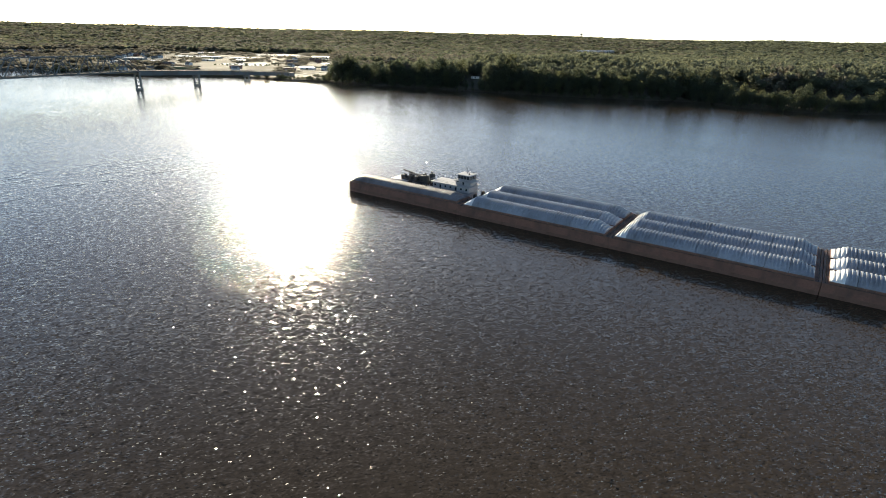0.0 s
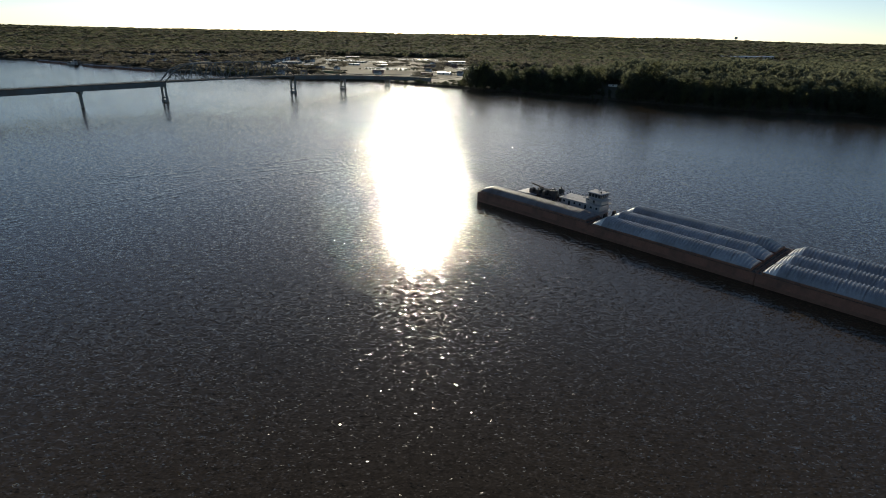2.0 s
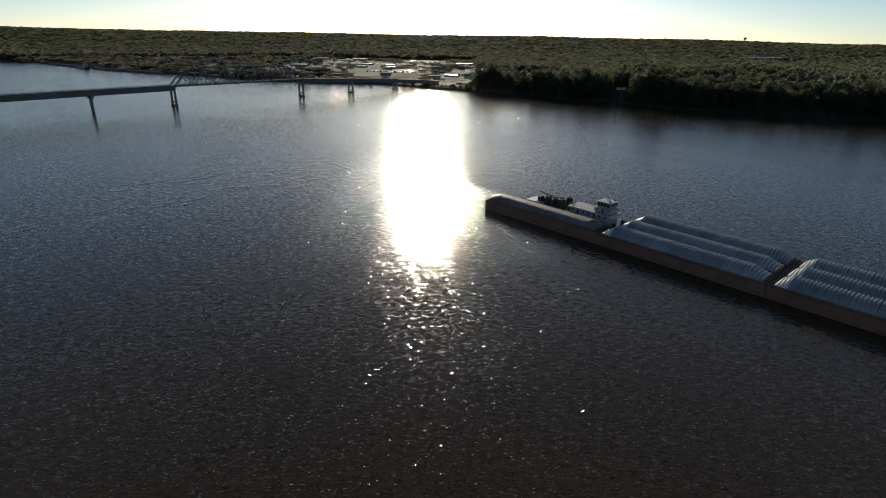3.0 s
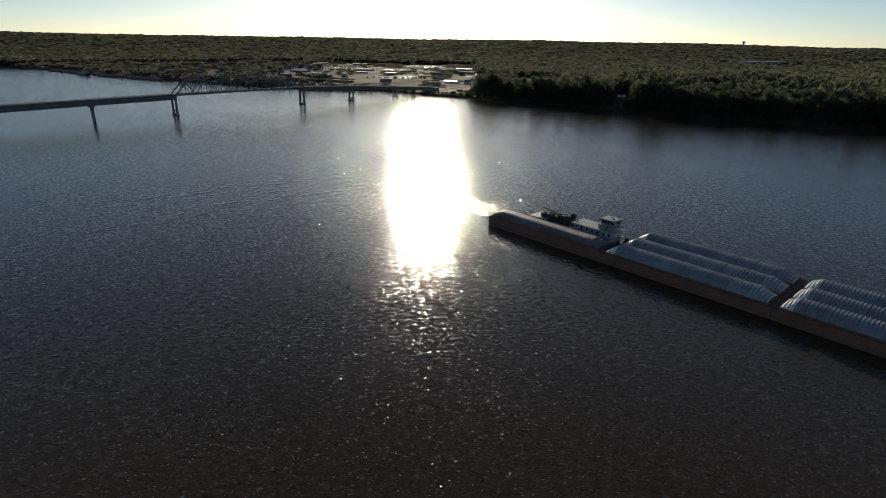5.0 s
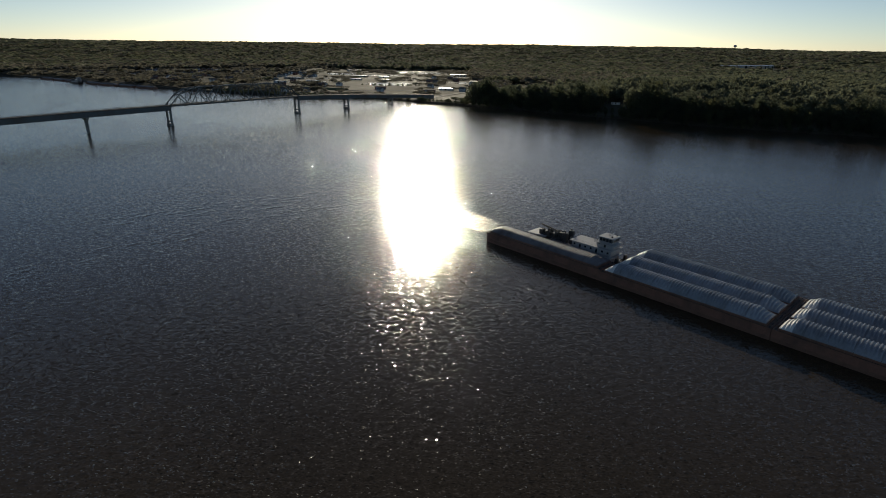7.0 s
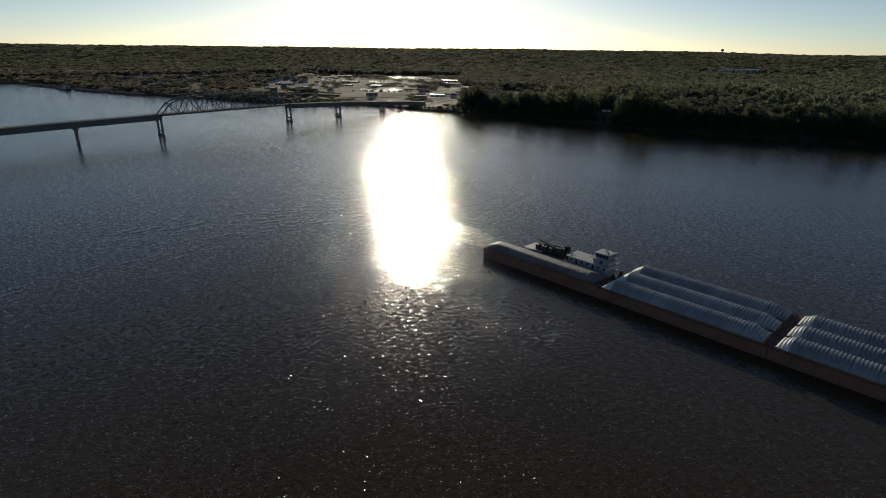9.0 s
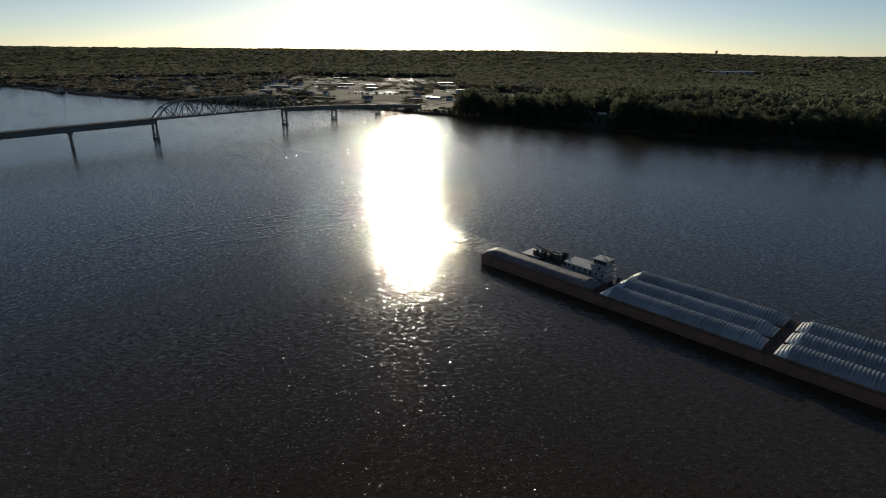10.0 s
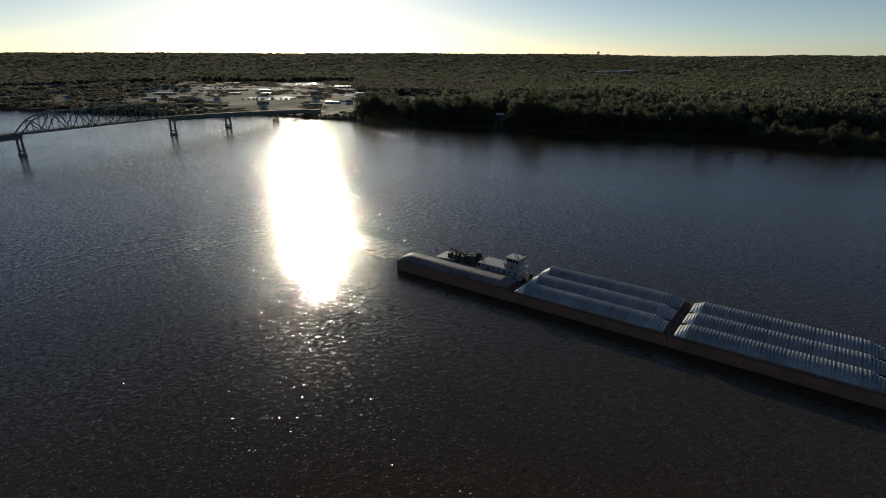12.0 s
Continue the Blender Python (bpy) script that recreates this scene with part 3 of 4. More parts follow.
def far_woods():
    """Crowns behind the bank, joined into sheets; they stand further apart the further they are from the river."""
    fine = [leafy(random.Random(70 + k), 190, 0.08, 0.5, 0.45, 0.53, 6)[:2] for k in range(8)]
    coarse = [leafy(random.Random(90 + k), 56, 0.155, 0.5, 0.42, 0.56, 5)[:2] for k in range(8)]
    faint = [leafy(random.Random(110 + k), 19, 0.27, 0.5, 0.42, 0.56, 4)[:2] for k in range(8)]
    fine, coarse, faint = [[(np.array(v), np.array(f)) for v, f in kind] for kind in (fine, coarse, faint)]
    rg = np.random.RandomState(3)
    sheets = {"green": ([], [], [0]), "brown": ([], [], [0])}
    r = 380.0
    while r < 4950:
        s = 12.0 if r < 950 else 14.5 if r < 1700 else r * 0.009
        for ang in np.arange(-10, 94, math.degrees(s / r)):
            a_ = radians(ang + rg.uniform(-0.4, 0.4) * math.degrees(s / r))
            q = r + rg.uniform(-0.5, 0.5) * s
            x, y = 150 - q * math.sin(a_), -170 + q * math.cos(a_)
            d = y - shore(x)
            if d < 27 and x > -445 or d < 14:
                continue
            if is_town(x, y) and not (d < 75 and x < -700 and rg.rand() < 0.4) and (noise.noise((x * 0.012, y * 0.012, 2)) < 0.02 or rg.rand() < 0.5):
                continue
            if math.hypot(x + 236, y - 490) < 20:
                continue
            if in_clearing(x, y) and rg.rand() < 0.93:
                continue
            if is_open(x, y) and d > 24 and rg.rand() < (0.22 if d < 70 else 0.42):
                continue
            if x > 50 and 26 < d < 72 or on_levee(x, y):
                continue
            off, along = bridge_gap(x, y)
            if off < 22 and along < 900:
                continue
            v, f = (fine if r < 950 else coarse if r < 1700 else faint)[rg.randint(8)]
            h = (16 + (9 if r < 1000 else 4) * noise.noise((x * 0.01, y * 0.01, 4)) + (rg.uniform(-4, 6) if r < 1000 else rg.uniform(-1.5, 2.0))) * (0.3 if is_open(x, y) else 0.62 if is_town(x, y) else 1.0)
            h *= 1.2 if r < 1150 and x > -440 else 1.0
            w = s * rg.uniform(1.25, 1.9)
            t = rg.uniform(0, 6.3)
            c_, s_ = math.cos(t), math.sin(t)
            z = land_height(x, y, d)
            # share of crowns given the haze-brown colour, growing to the left
            haze_share = (1 - step(-700, -380, x)) * (0.95 if is_town(x, y) or is_open(x, y) else 0.8 if r < 2200 and d < 900 else 0.3)
            allv, allf, n = sheets["brown" if noise.noise((x * 0.006, y * 0.006, 11)) * 0.4 + rg.rand() < haze_share else "green"]
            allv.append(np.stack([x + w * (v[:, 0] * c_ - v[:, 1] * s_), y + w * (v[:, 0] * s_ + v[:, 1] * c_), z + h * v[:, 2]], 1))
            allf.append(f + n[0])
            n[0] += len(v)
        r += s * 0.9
    for kind, material, label in (("green", HAZED_LEAF, "dense green broadleaf woods reaching to the hills"), ("brown", SUNHAZE_LEAF, "trees round the town, tinted grey-brown for haze near the sun")):
        allv, allf, _ = sheets[kind]
        v, f = np.concatenate(allv), np.concatenate(allf)
        me = bpy.data.meshes.new("woods")
        me.vertices.add(len(v))
        me.vertices.foreach_set("co", v.ravel())
        me.loops.add(len(f) * 3)
        me.loops.foreach_set("vertex_index", f.ravel().astype(np.int32))
        me.polygons.add(len(f))
        me.polygons.foreach_set("loop_start", np.arange(0, len(f) * 3, 3, dtype=np.int32))
        me.materials.append(material)
        me.update(calc_edges=True)
        tagged(new("woods", me), label, "woods", kind="stuff")


far_woods()


# ---------------------------------------------------------------- towboat
def slab(x0, x1, y0, y1, z0, z1, r=0.25):
    return boxed(x0, x1, y0, y1, z0, z1, bevel=r)


def rails(bm, x0, x1, y0, y1, z, high=1.0):
    corners = [(x0, y0), (x1, y0), (x1, y1), (x0, y1)]
    for i in range(4):
        (ax, ay), (bx, by) = corners[i], corners[(i + 1) % 4]
        for h in (0.5, high):
            rod(bm, (ax, ay, z + h), (bx, by, z + h), 0.04, sides=5)
        n = max(1, int(math.hypot(bx - ax, by - ay) / 2))
        for k in range(n):
            px, py = ax + (bx - ax) * k / n, ay + (by - ay) * k / n
            rod(bm, (px, py, z), (px, py, z + high), 0.04, sides=5)
    return bm


def towboat():
    """Local x runs from stern (0) to bow (43); y across, 0 at the centre line."""
    root = thing("towboat", "white multi-deck river towboat with dark stern machinery pushing barges", "towboat", "towboats")
    h = bmesh.new()
    side = [(0, 1.9), (0, 0.6), (2.5, -0.6), (41, -0.6), (43, 0.6), (43, 2.2), (30, 1.9)]
    prism(h, side, -5.0, 5.0)
    bmesh.ops.recalc_face_normals(h, faces=h.faces)
    part("hull", h, BLACK, root, "black steel hull")
    part("main_deck", boxed(0.1, 42.8, -4.9, 4.9, 1.905, 1.96), DECK, root, "rusty red deck")
    for y in (-3.2, 3.2):
        k = bmesh.new()
        prism(k, [(42.6, 1.9), (44.0, 1.9), (44.0, 5.4), (43.2, 5.4)], y - 0.7, y + 0.7)
        bmesh.ops.recalc_face_normals(k, faces=k.faces)
        part("push_knee", k, BLACK, root)
    tiers = [("main_deckhouse", 13, 40.5, 4.1, 1.95, 4.7), ("second_deckhouse", 22.5, 40.8, 3.6, 4.9, 7.7), ("third_deckhouse", 33.4, 41.0, 2.7, 7.9, 9.6)]
    for name, x0, x1, w, z0, z1 in tiers:
        house = part(name, slab(x0, x1, -w, w, z0, z1), WHITE, root)
        roof = slab(x0 - 0.8, x1 + 0.9, -w - 0.7, w + 0.7, z1, z1 + 0.2, 0.08)
        part("deck_edge", roof, WHITE, house, "pale grey deck plating")
        n = int((x1 - x0) / 2.6)
        for s in (-1, 1):
            for k in range(n):
                x = x0 + 1.4 + k * 2.6
                tall = k % 3 == 1
                z = z0 + (0.25 if tall else 1.2)
                part("door" if tall else "window", boxed(x - 0.42, x + 0.42, s * w - 0.03, s * w + 0.03, z, z0 + 2.05), GLASS, house)
        part("rail", rails(bmesh.new(), x0 - 0.6, x1 + 0.7, -w - 0.55, w + 0.55, z1 + 0.2), WHITE, house)
    # pilothouse: flared walkway, window band, overhanging roof
    pilot = part("pilothouse", slab(34.6, 40.4, -2.6, 2.6, 9.8, 10.6, 0.2), WHITE, root)
    part("walkway", slab(33.6, 41.4, -3.5, 3.5, 9.75, 9.95, 0.06), WHITE, pilot)
    part("window_band", slab(34.5, 40.5, -2.65, 2.65, 10.6, 12.1, 0.12), GLASS, pilot, "dark wrap-around windows")
    for x in np.linspace(34.7, 40.3, 5):
        for y in (-2.66, 2.66):
            part("mullion", boxed(float(x) - 0.07, float(x) + 0.07, y - 0.06, y + 0.06, 10.55, 12.12), WHITE, pilot)
    for y in np.linspace(-2.0, 2.0, 4):
        for x in (34.49, 40.51):
            part("mullion", boxed(x - 0.06, x + 0.06, float(y) - 0.07, float(y) + 0.07, 10.55, 12.12), WHITE, pilot)
    part("pilothouse_roof", slab(34.1, 41.0, -3.05, 3.05, 12.1, 12.45, 0.15), WHITE, pilot, "white overhanging roof")
    m = bmesh.new()
    rod(m, (37.5, 0, 12.5), (37.5, 0, 15.6), 0.14, 0.06)
    rod(m, (37.5, -1.1, 14.2), (37.5, 1.1, 14.2), 0.06)
    rod(m, (36.6, 0.8, 12.5), (36.6, 0.8, 14.3), 0.05)
    part("mast", m, WHITE, pilot)
    part("radar", boxed(38.3, 38.6, -1.2, 1.2, 13.2, 13.45), WHITE, pilot)
    part("radar_post", rod(bmesh.new(), (38.45, 0, 12.5), (38.45, 0, 13.2), 0.12), WHITE, pilot)
    for y in (-1.8, 1.8):
        s = bmesh.new()
        rod(s, (39.6, y, 12.5), (39.6, y, 12.8), 0.1)
        rod(s, (39.45, y, 12.95), (39.95, y, 12.95), 0.28)
        part("searchlight", s, BLACK, pilot)
    # exhaust stacks and the dark machinery aft
    for y in (-2.3, 2.3):
        s = slab(17.0, 19.2, y - 0.9, y + 0.9, 4.9, 9.3, 0.25)
        st = part("exhaust_stack", s, BLACK, root, "black exhaust stack")
        part("exhaust_pipe", rod(bmesh.new(), (18.1, y, 9.3), (17.8, y, 10.3), 0.3), BLACK, st)
    part("aft_canopy", slab(-0.6, 4.6, -4.2, 4.2, 5.5, 5.68, 0.05), WHITE, root, "white canopy over the stern")
    for x in (0.2, 4.2):
        for y in (-3.9, 3.9):
            part("canopy_post", rod(bmesh.new(), (x, y, 1.95), (x, y, 5.5), 0.09), WHITE, root)
    part("generator", slab(20.0, 22.2, -2.0, 2.0, 4.9, 6.6, 0.15), BLACK, root)
    for x, y, r_, z in ((6.4, 2.6, 0.35, 7.6), (8.4, -2.7, 0.3, 7.9), (10.2, 2.4, 0.45, 7.3), (13.2, 2.6, 0.3, 8.2)):
        part("vent_pipe", rod(bmesh.new(), (x, y, 6.0), (x, y, z), r_), BLACK, root)
    part("engine_casing", slab(4.5, 16.4, -3.0, 3.0, 4.9, 6.1, 0.2), BLACK, root, "dark engine casing")
    part("aft_deckhouse", slab(3.5, 13.2, -3.8, 3.8, 1.95, 4.85), WHITE, root)
    part("aft_deck", slab(2.6, 20.4, -4.5, 4.5, 4.7, 4.9, 0.06), DECK, root)
    crane = bmesh.new()
    for y in (-0.4, 0.4):
        beam(crane, (15.0, y, 8.0), (3.6, y * 0.4, 9.6), 0.16, 0.16)
        beam(crane, (15.0, y, 7.2), (3.6, y * 0.4, 9.3), 0.16, 0.16)
    for k in range(8):
        u = k / 8
        beam(crane, (15 - 11.4 * u, -0.4 + 0.24 * u, 8 + 1.6 * u), (15 - 11.4 * (u + 0.12), 0.4 - 0.24 * u, 7.2 + 2.1 * (u + 0.12)), 0.1, 0.1)
    c = part("deck_crane", crane, BLACK, root, "dark lattice deck crane")
    part("crane_post", rod(bmesh.new(), (15.2, 0, 4.9), (15.2, 0, 9.2), 0.5), BLACK, c)
    part("crane_cab", slab(14.2, 16.4, -1.5, 0.6, 6.1, 8.4, 0.15), BLACK, c)
    for x, y in ((5.5, -1.6), (7.6, 1.5), (9.4, -1.7), (11.6, 1.6), (12.6, -2.0)):
        w = bmesh.new()
        rod(w, (x, y - 0.9, 7.0), (x, y + 0.9, 7.0), 0.75, sides=14)
        box(w, x - 0.9, x + 0.9, y - 1.05, y - 0.9, 6.1, 7.9)
        box(w, x - 0.9, x + 0.9, y + 0.9, y + 1.05, 6.1, 7.9)
        part("winch", w, BLACK, root)
    b_ = bmesh.new()
    prism(b_, [(4.2, 5.9), (4.4, 5.2), (8.6, 5.2), (9.4, 5.9)], -4.3, -3.1)
    bmesh.ops.recalc_face_normals(b_, faces=b_.faces)
    part("skiff", b_, WHITE, root, "small white skiff")
    for x in (1.2, 41.6):
        for y in (-4.0, 0, 4.0):
            f = bmesh.new()
            rod(f, (x, y - 0.3, 1.95), (x, y - 0.3, 2.7), 0.18)
            rod(f, (x, y + 0.3, 1.95), (x, y + 0.3, 2.7), 0.18)
            part("bollard", f, BLACK, root)
    return root


boat = towboat()
boat.matrix_basis = pose(14.6, 16.1, 0)


# ---------------------------------------------------------------- wake
def wake():
    """Churned water behind the towboat and the barge beside it, fading into the river."""
    verts, faces = [], []
    n, w = 300, 34
    for i in range(n + 1):
        u = i / n
        x = 14 - 190 * u
        yc = 14 + 16 * u
        half = 9 + 15 * u
        for j in range(w + 1):
            v = -1 + 2 * j / w
            edge = (1 - v * v) * (1 - u) ** 1.6 * min(1, i / 3)
            y = yc + v * half
            h = 0.2 * noise.noise((x * 0.45, y * 0.45, 0)) + 0.26 * noise.noise((x * 1.2, y * 1.2, 4)) + 0.1
            verts.append((x, y, -0.06 + edge * (0.14 + h)))
    for i in range(n):
        for j in range(w):
            a_ = i * (w + 1) + j
            faces.append((a_, a_ + 1, a_ + w + 2, a_ + w + 1))
    return tagged(new("wake", mesh_of("wake", verts, faces, WAKE, True)), "churned brown wake spreading behind the towboat", "wake", kind="stuff")


def swell():
    """Low broken wave crests that older wakes have left on the river."""
    verts, faces = [], []
    rg = random.Random(12)
    bands = [(-92, 4, -107, -95, 12), (-103, -85, -86, -178, 12), (-122, 0, -140, -120, 16), (-300, 120, -380, 20, 20)]
    for x0, y0, x1, y1, wide in bands:
        d = Vector((x1 - x0, y1 - y0, 0))
        length = d.length
        d.normalize()
        side = Vector((-d.y, d.x, 0))
        for k in range(int(length * wide / 45)):
            start, reach, across = rg.uniform(0, length), rg.uniform(5, 16), rg.gauss(0, 0.4) * wide
            turn = rg.uniform(-0.12, 0.12)
            way = d * math.cos(turn) + side * math.sin(turn)
            high = rg.uniform(0.08, 0.2) * (0.6 if x0 == -300 else 1.0)
            steps = 14
            base = len(verts)
            for i in range(steps + 1):
                u = i / steps
                p = Vector((x0, y0, 0)) + d * start + side * across + way * reach * u + side * 0.6 * noise.noise((u * 3, k, x0))
                amp = high * math.sin(math.pi * u) * (0.8 + 0.5 * noise.noise((u * 6, k * 3, 1)))
                for off, z in ((-1.9, -0.03), (-1.0, amp * 0.5 - 0.01), (0, amp), (1.0, amp * 0.5 - 0.01), (1.9, -0.03)):
                    q = p + side * off
                    verts.append((q.x, q.y, z))
            for i in range(steps):
                for j in range(4):
                    a_ = base + i * 5 + j
                    faces.append((a_, a_ + 1, a_ + 6, a_ + 5))
    me = mesh_of("swell", verts, faces, WATER, True)
    return tagged(new("swell", me), "low brown wave crests crossing the river", "waves", kind="stuff")


wake()
swell()


# ---------------------------------------------------------------- waterfront and town
ROOFS = [worn("grey_shingle", (0.10, 0.10, 0.105), (0.16, 0.155, 0.15), (0.08, 0.075, 0.07), 0.8, island=True),
         worn("brown_shingle", (0.13, 0.09, 0.07), (0.18, 0.13, 0.10), (0.09, 0.075, 0.065), 0.8, island=True),
         worn("metal_roof", (0.42, 0.42, 0.42), (0.52, 0.52, 0.51), (0.34, 0.3, 0.27), 0.34, metal=0.7)]
WALLS = [worn("white_siding", (0.6, 0.59, 0.56), (0.7, 0.69, 0.66), (0.45, 0.42, 0.38), 0.7, island=True),
         worn("red_brick", (0.2, 0.1, 0.075), (0.28, 0.15, 0.11), (0.15, 0.1, 0.08), 0.85, island=True),
         worn("tan_cladding", (0.38, 0.33, 0.26), (0.45, 0.4, 0.32), (0.28, 0.25, 0.2), 0.7, island=True)]


def house(label, wide, deep, eaves, ridge, wall, roof, floors=1):
    root = thing("house", label, "house", "houses of the town")
    w = bmesh.new()
    prism(w, [(-wide / 2, -1), (wide / 2, -1), (wide / 2, eaves), (0, ridge), (-wide / 2, eaves)], -deep / 2, deep / 2)
    bmesh.ops.recalc_face_normals(w, faces=w.faces)
    part("wall", w, wall, root)
    for s in (-1, 1):
        r = bmesh.new()
        o, t = wide / 2 + 0.5, 0.25
        drop = (ridge - eaves) * 0.5 / (wide / 2)
        prism(r, [(0, ridge + 0.05), (0, ridge + t + 0.05), (s * o, eaves - drop + t), (s * o, eaves - drop)], -deep / 2 - 0.5, deep / 2 + 0.5)
        bmesh.ops.recalc_face_normals(r, faces=r.faces)
        part("roof_slope", r, roof, root)
    for f in range(floors):
        for k in range(int(deep / 3)):
            y = -deep / 2 + 1.6 + k * 3
            for s in (-1, 1):
                part("window", boxed(s * wide / 2 - 0.04, s * wide / 2 + 0.04, y - 0.5, y + 0.5, 1 + 2.8 * f, 2.3 + 2.8 * f), GLASS, root)
    part("chimney", boxed(0.6, 1.3, deep * 0.2, deep * 0.2 + 0.7, eaves, ridge + 0.9), WALLS[1], root)
    return root


def shed(label, wide, deep, high, wall, roof):
    root = thing("warehouse", label, "warehouse", "warehouses")
    part("wall", boxed(-wide / 2, wide / 2, -deep / 2, deep / 2, -1, high), wall, root)
    for s in (-1, 1):
        r = bmesh.new()
        prism(r, [(0, high + deep * 0.045 + 0.2), (0, high + deep * 0.045), (s * (deep / 2 + 0.6), high + 0.03), (s * (deep / 2 + 0.6), high + 0.25)], -wide / 2 - 0.6, wide / 2 + 0.6)
        bmesh.ops.rotate(r, verts=r.verts, cent=(0, 0, 0), matrix=Matrix.Rotation(math.pi / 2, 3, "Z"))
        bmesh.ops.recalc_face_normals(r, faces=r.faces)
        part("roof_slope", r, roof, root)
    for k in range(int(wide / 9)):
        x = -wide / 2 + 4.5 + k * 9
        for s in (-1, 1):
            part("door", boxed(x - 1.8, x + 1.8, s * deep / 2 - 0.06, s * deep / 2 + 0.06, 0, 3.8), GLASS if k % 3 else WHITE, root)
    return root


def on_land(x, y, yaw):
    return pose(x, y, land_height(x, y), 0, 0, yaw)


rng = random.Random(21)
homes = [house("white-sided house with a grey shingle roof", 8, 11, 4.8, 7.4, WALLS[0], ROOFS[0], 2), house("red brick house with a brown shingle roof", 8, 12, 5, 7.6, WALLS[1], ROOFS[1], 2),
         house("low tan house with a grey shingle roof", 8, 13, 2.9, 5.0, WALLS[2], ROOFS[0])]
count = 0
tries = 0
while count < 230 and tries < 4000:
    tries += 1
    x = rng.uniform(-1750, -440)
    y = shore(x) + rng.uniform(35, 620)
    off, along = bridge_gap(x, y)
    if not is_town(x, y) or off < 26 or on_levee(x, y) or (is_open(x, y) and rng.random() < 0.88):
        continue
    if in_clearing(x, y) and rng.random() < 0.8:
        continue
    m = on_land(x, y, rng.choice((11, 101)) + rng.uniform(-4, 4))
    if count < 3:
        homes[count].matrix_basis = m
    else:
        copy_thing(homes[rng.randrange(3)], m)
    count += 1
# houses half hidden in the trees above the bank
for x, d, yaw in ((-290, 62, 20), (-120, 58, 5), (-35, 80, 70), (95, 90, 10), (-420, 55, 30)):
    copy_thing(homes[0], on_land(x, shore(x) + d, yaw))

sheds = [shed("long pale metal warehouse by the waterfront", 46, 16, 3.8, WALLS[2], ROOFS[2]), shed("white metal warehouse on the flat riverside", 26, 12, 3.4, WALLS[0], ROOFS[2]),
         shed("brick mill building with a grey roof", 20, 11, 5.5, WALLS[1], ROOFS[0])]
places = [(-1019, 954, 35, 0), (-769, 770, 40, 1), (-660, 690, 32, 1), (-940, 640, 30, 1), (-730, 470, 38, 2), (-640, 560, 28, 1), (-1010, 600, 33, 1), (-1130, 690, 30, 0), (-1060, 720, 36, 1),
          (-900, 420, 26, 2), (-1010, 400, 24, 1), (-1180, 420, 25, 0), (-1330, 380, 22, 1), (-1420, 560, 28, 0), (-870, 880, 40, 1), (-620, 500, 35, 2), (-1240, 230, 20, 2), (-1500, 260, 18, 1),
          (-1506, 420, 30, 0), (-1627, 507, 34, 0), (-1329, 432, 40, 0), (-1423, 585, 36, 0), (-1131, 498, 32, 0), (-1001, 476, 30, 1), (-1429, 871, 44, 0)]
for k, (x, y, yaw, kind_) in enumerate(places):
    if [p[3] for p in places[:k]].count(kind_) == 0:
        sheds[kind_].matrix_basis = on_land(x, y, yaw)
    else:
        copy_thing(sheds[kind_], on_land(x, y, yaw))
copy_thing(sheds[1], on_land(-236, 494, 28)).matrix_basis = on_land(-236, 494, 28) @ Matrix.Diagonal((0.42, 0.45, 0.55, 1))
for x, y, long in ((-850, 2400, 1.5), (-790, 2480, 2.6), (-745, 2545, 1.2)):
    m = on_land(x, y, 56) @ Matrix.Diagonal((long, 1.6, 3.2, 1))
    copy_thing(sheds[0], m).matrix_basis = m


def pond(x, y, rx, ry, yaw, seed):
    """A shallow pool on the flat; its shore wanders."""
    verts, n = [], 64
    z = max(land_height(x + dx, y + dy) for dx in (-rx, 0, rx) for dy in (-ry, 0, ry)) + 0.25
    for i in range(n):
        a_ = 2 * math.pi * i / n
        q = 1 + 0.55 * noise.noise((math.cos(a_) * 1.6, math.sin(a_) * 1.6, seed)) + 0.3 * noise.noise((math.cos(a_) * 5, math.sin(a_) * 5, seed))
        px, py = rx * q * math.cos(a_), ry * q * math.sin(a_)
        c_, s_ = math.cos(radians(yaw)), math.sin(radians(yaw))
        verts.append((x + px * c_ - py * s_, y + px * s_ + py * c_, z))
    verts += [(vx, vy, z - 3) for vx, vy, _ in verts]
    faces = [tuple(range(n))] + [(i, (i + 1) % n, n + (i + 1) % n, n + i) for i in range(n)]
    return tagged(new("pond", mesh_of("pond", verts, faces, POND)), "shallow pool on open ground shining in the low sun", "pond", "ponds", "structure")


for k, args in enumerate(PONDS):
    pond(*args, seed=k + 30)


GRASS = worn("levee_grass", (0.085, 0.105, 0.045), (0.125, 0.14, 0.065), (0.13, 0.12, 0.07), 0.95, grain=0.4, patch=0.03, bump=0, gleam=0.05)


def levee():
    """A low grassed bank along the waterfront, flat on top."""
    verts, faces = [], []
    for i in range(len(LEVEE) - 1):
        (x0, y0), (x1, y1) = LEVEE[i], LEVEE[i + 1]
        l = math.hypot(x1 - x0, y1 - y0)
        sx, sy = -(y1 - y0) / l, (x1 - x0) / l
        n = int(l / 8)
        for k in range(n + (i == len(LEVEE) - 2)):
            x, y = x0 + (x1 - x0) * k / n, y0 + (y1 - y0) * k / n
            b_ = len(verts)
            for off, up in ((-12, -1.0), (-3, 3.2), (3, 3.2), (12, -1.0)):
                off += 1.2 * noise.noise((x * 0.03, y * 0.03, off))
                verts.append((x + sx * off, y + sy * off, land_height(x, y) + up))
            if b_:
                faces += [(b_ - 4 + j, b_ + j, b_ + 1 + j, b_ - 3 + j) for j in range(3)]
    return tagged(new("levee", mesh_of("levee", verts, faces, GRASS, True)), "low grass-covered levee along the waterfront", "levee", kind="structure")


levee()


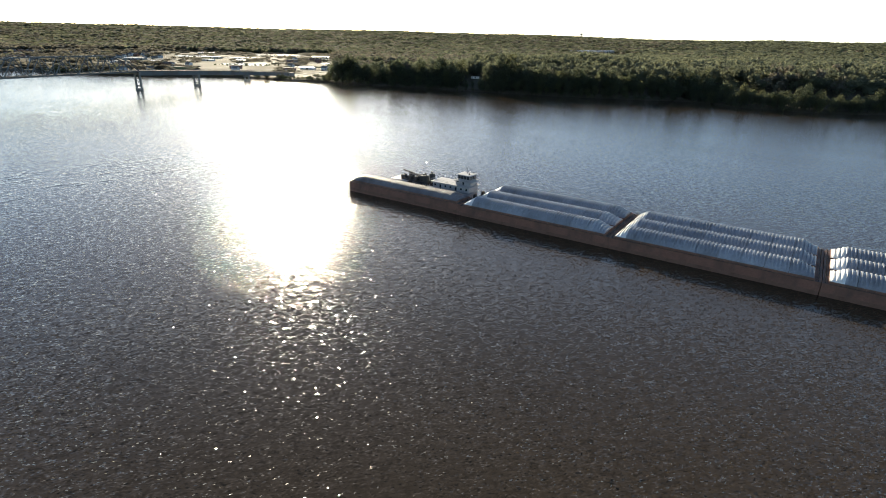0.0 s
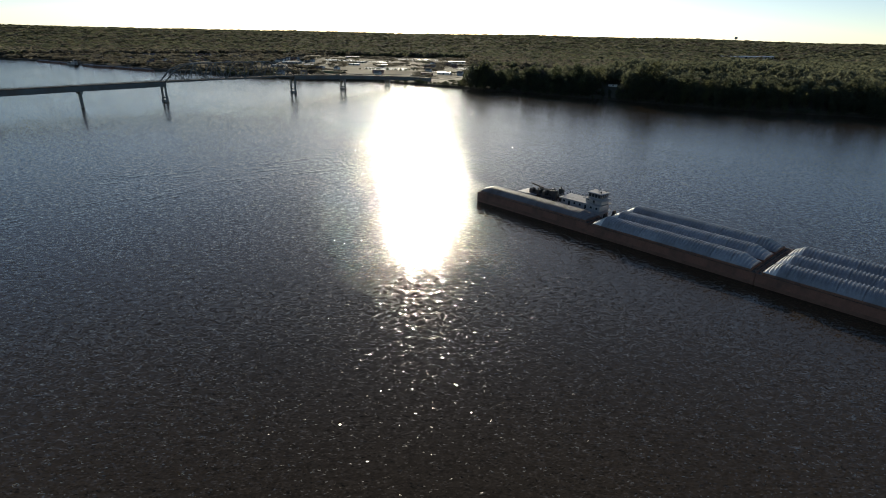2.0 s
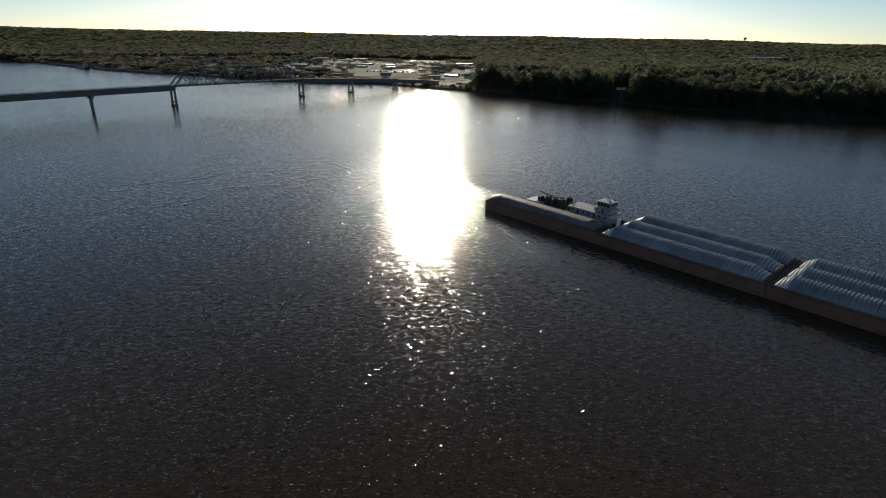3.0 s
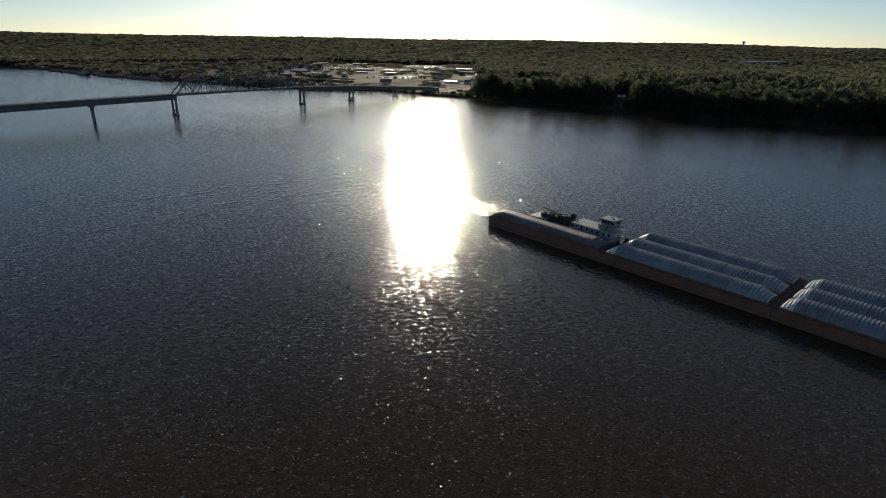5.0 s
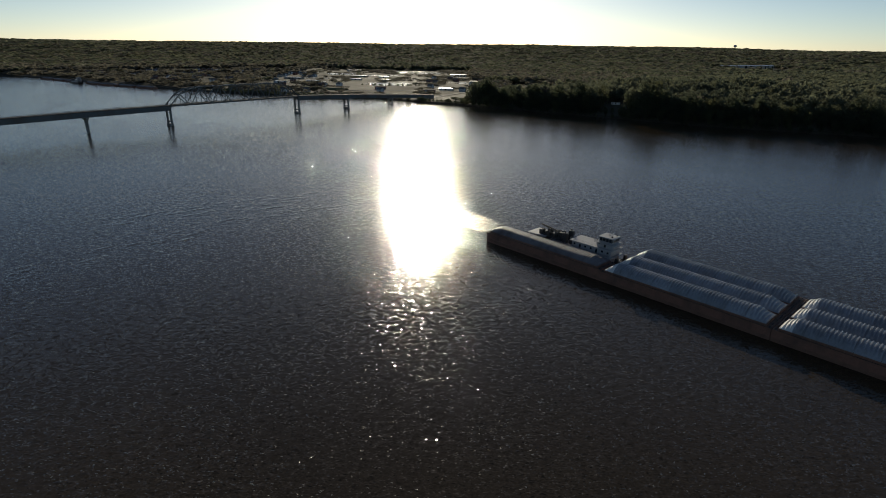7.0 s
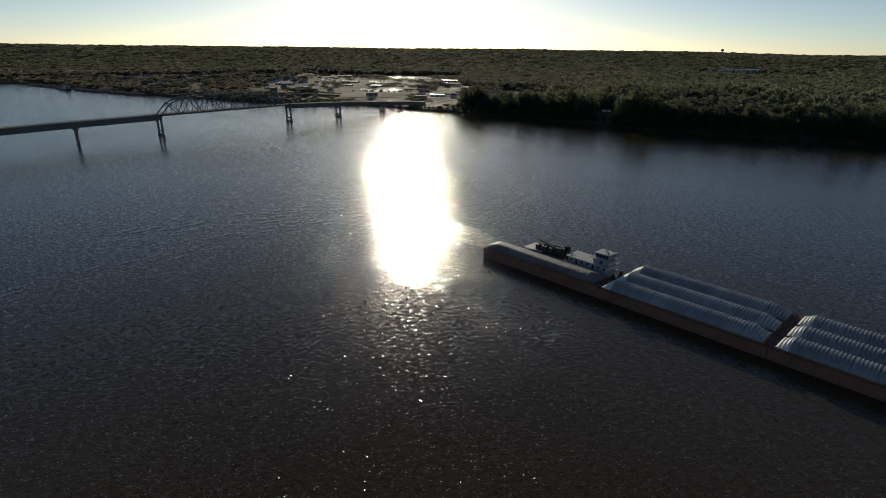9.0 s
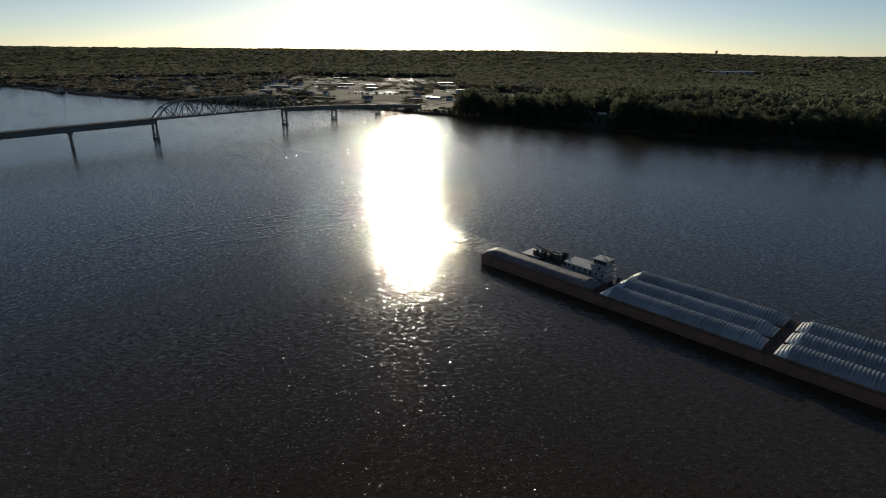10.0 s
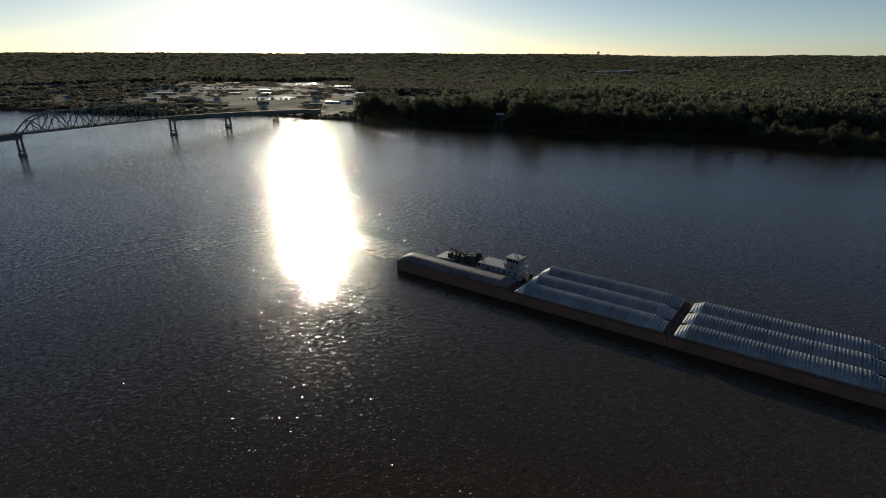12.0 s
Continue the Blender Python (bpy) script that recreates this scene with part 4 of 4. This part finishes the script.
def road(points, wide, name, label):
    verts, faces = [], []
    for i in range(len(points) - 1):
        (x0, y0), (x1, y1) = points[i], points[i + 1]
        n = max(2, int(math.hypot(x1 - x0, y1 - y0) / 12))
        for k in range(n + (i == len(points) - 2)):
            x, y = x0 + (x1 - x0) * k / n, y0 + (y1 - y0) * k / n
            l = math.hypot(x1 - x0, y1 - y0)
            sx, sy = -(y1 - y0) / l * wide / 2, (x1 - x0) / l * wide / 2
            z = land_height(x, y) + 0.35
            b_ = len(verts)
            verts += [(x + sx, y + sy, z), (x - sx, y - sy, z), (x + sx, y + sy, z - 2), (x - sx, y - sy, z - 2)]
            if b_:
                faces += [(b_ - 4, b_ - 3, b_ + 1, b_), (b_ - 2, b_ - 4, b_, b_ + 2), (b_ - 3, b_ - 1, b_ + 3, b_ + 1)]
    return tagged(new(name, mesh_of(name, verts, faces, ASPHALT)), label, "road", kind="structure")


end = B0 + ALONG * 514
road([(end.x, end.y), (end.x - 60, end.y + 260), (end.x - 160, end.y + 620)], 11, "road", "asphalt road leading off the bridge")
road([(-1650, 190), (-1240, 210), (-980, 300), (-720, 420), (-600, 560)], 9, "road", "asphalt street along the waterfront")
road([(-1400, 640), (-1000, 660), (-700, 760), (-480, 640)], 9, "road", "asphalt street through the flat ground")


def water_tower():
    root = thing("water_tower", "pale ball-shaped water tower on a single column", "water tower")
    t = bmesh.new()
    bmesh.ops.create_uvsphere(t, u_segments=20, v_segments=12, radius=11)
    bmesh.ops.scale(t, verts=t.verts, vec=(1, 1, 0.75))
    bmesh.ops.translate(t, verts=t.verts, vec=(0, 0, 44))
    part("tank", t, WHITE, root)
    part("column", rod(bmesh.new(), (0, 0, -2), (0, 0, 37), 4.2, 2.6, 14), WHITE, root)
    part("flared_base", rod(bmesh.new(), (0, 0, -2), (0, 0, 6), 7.0, 4.0, 14), WHITE, root)
    return root


water_tower().matrix_basis = pose(-1500, 4126, 70)

# bushes along the open waterfront
bush = thing("bush", "low green bush on the river bank", "bush", "bushes along the waterfront")
bv, bf, _ = leafy(random.Random(77), 260, 0.5, 3.4, 2.4, 2.4, 8)
part("crown", mesh_of("crown", bv, bf, LEAF), LEAF, bush)
part("stem", rod(bmesh.new(), (0, 0, -1), (0, 0, 2.2), 0.16, 0.08), BARK, bush)
spots = [(x + rng.uniform(-2, 2), rng.uniform(3, 12)) for x in np.arange(-900, -436, 4.2)]
for k, (x, d) in enumerate(spots):
    x = float(x)
    y = shore(x) + d
    if bridge_gap(x, y)[0] < 9:
        continue
    m = on_land(x, y, rng.uniform(0, 360)) @ Matrix.Diagonal([rng.uniform(0.8, 1.5)] * 3 + [1])
    if k:
        copy_thing(bush, m).matrix_basis = m
    else:
        bush.matrix_basis = m

for x, y in ((-1160, 930), (-1172, 948), (-1185, 905), (-1210, 950), (-1240, 960), (-1150, 890), (-800, 540), (-812, 528), (-785, 560), (-835, 535), (-850, 520), (-770, 590), (-1250, 700), (-1240, 720), (-1130, 800)):
    for _ in range(3):
        m = on_land(x + rng.uniform(-14, 14), y + rng.uniform(-14, 14), rng.uniform(0, 360)) @ Matrix.Diagonal([rng.uniform(0.5, 1.0)] * 3 + [1])
        copy_thing(bush, m).matrix_basis = m

# barges and a second boat moored along the far bank
for x, row in ((-1530, 0), (-1466, 0), (-1402, 0), (-1290, 0), (-1228, 0), (-1165, 0), (-1100, 0)):
    y0, y1 = shore(x), shore(x + 60)
    yaw = math.degrees(math.atan2(y1 - y0, 60))
    copy_thing(first, pose(x, y0 - 22, -1.6, 0, 0, yaw))
copy_thing(boat, pose(-1345, shore(-1345) - 26, 0, 0, 0, 12))
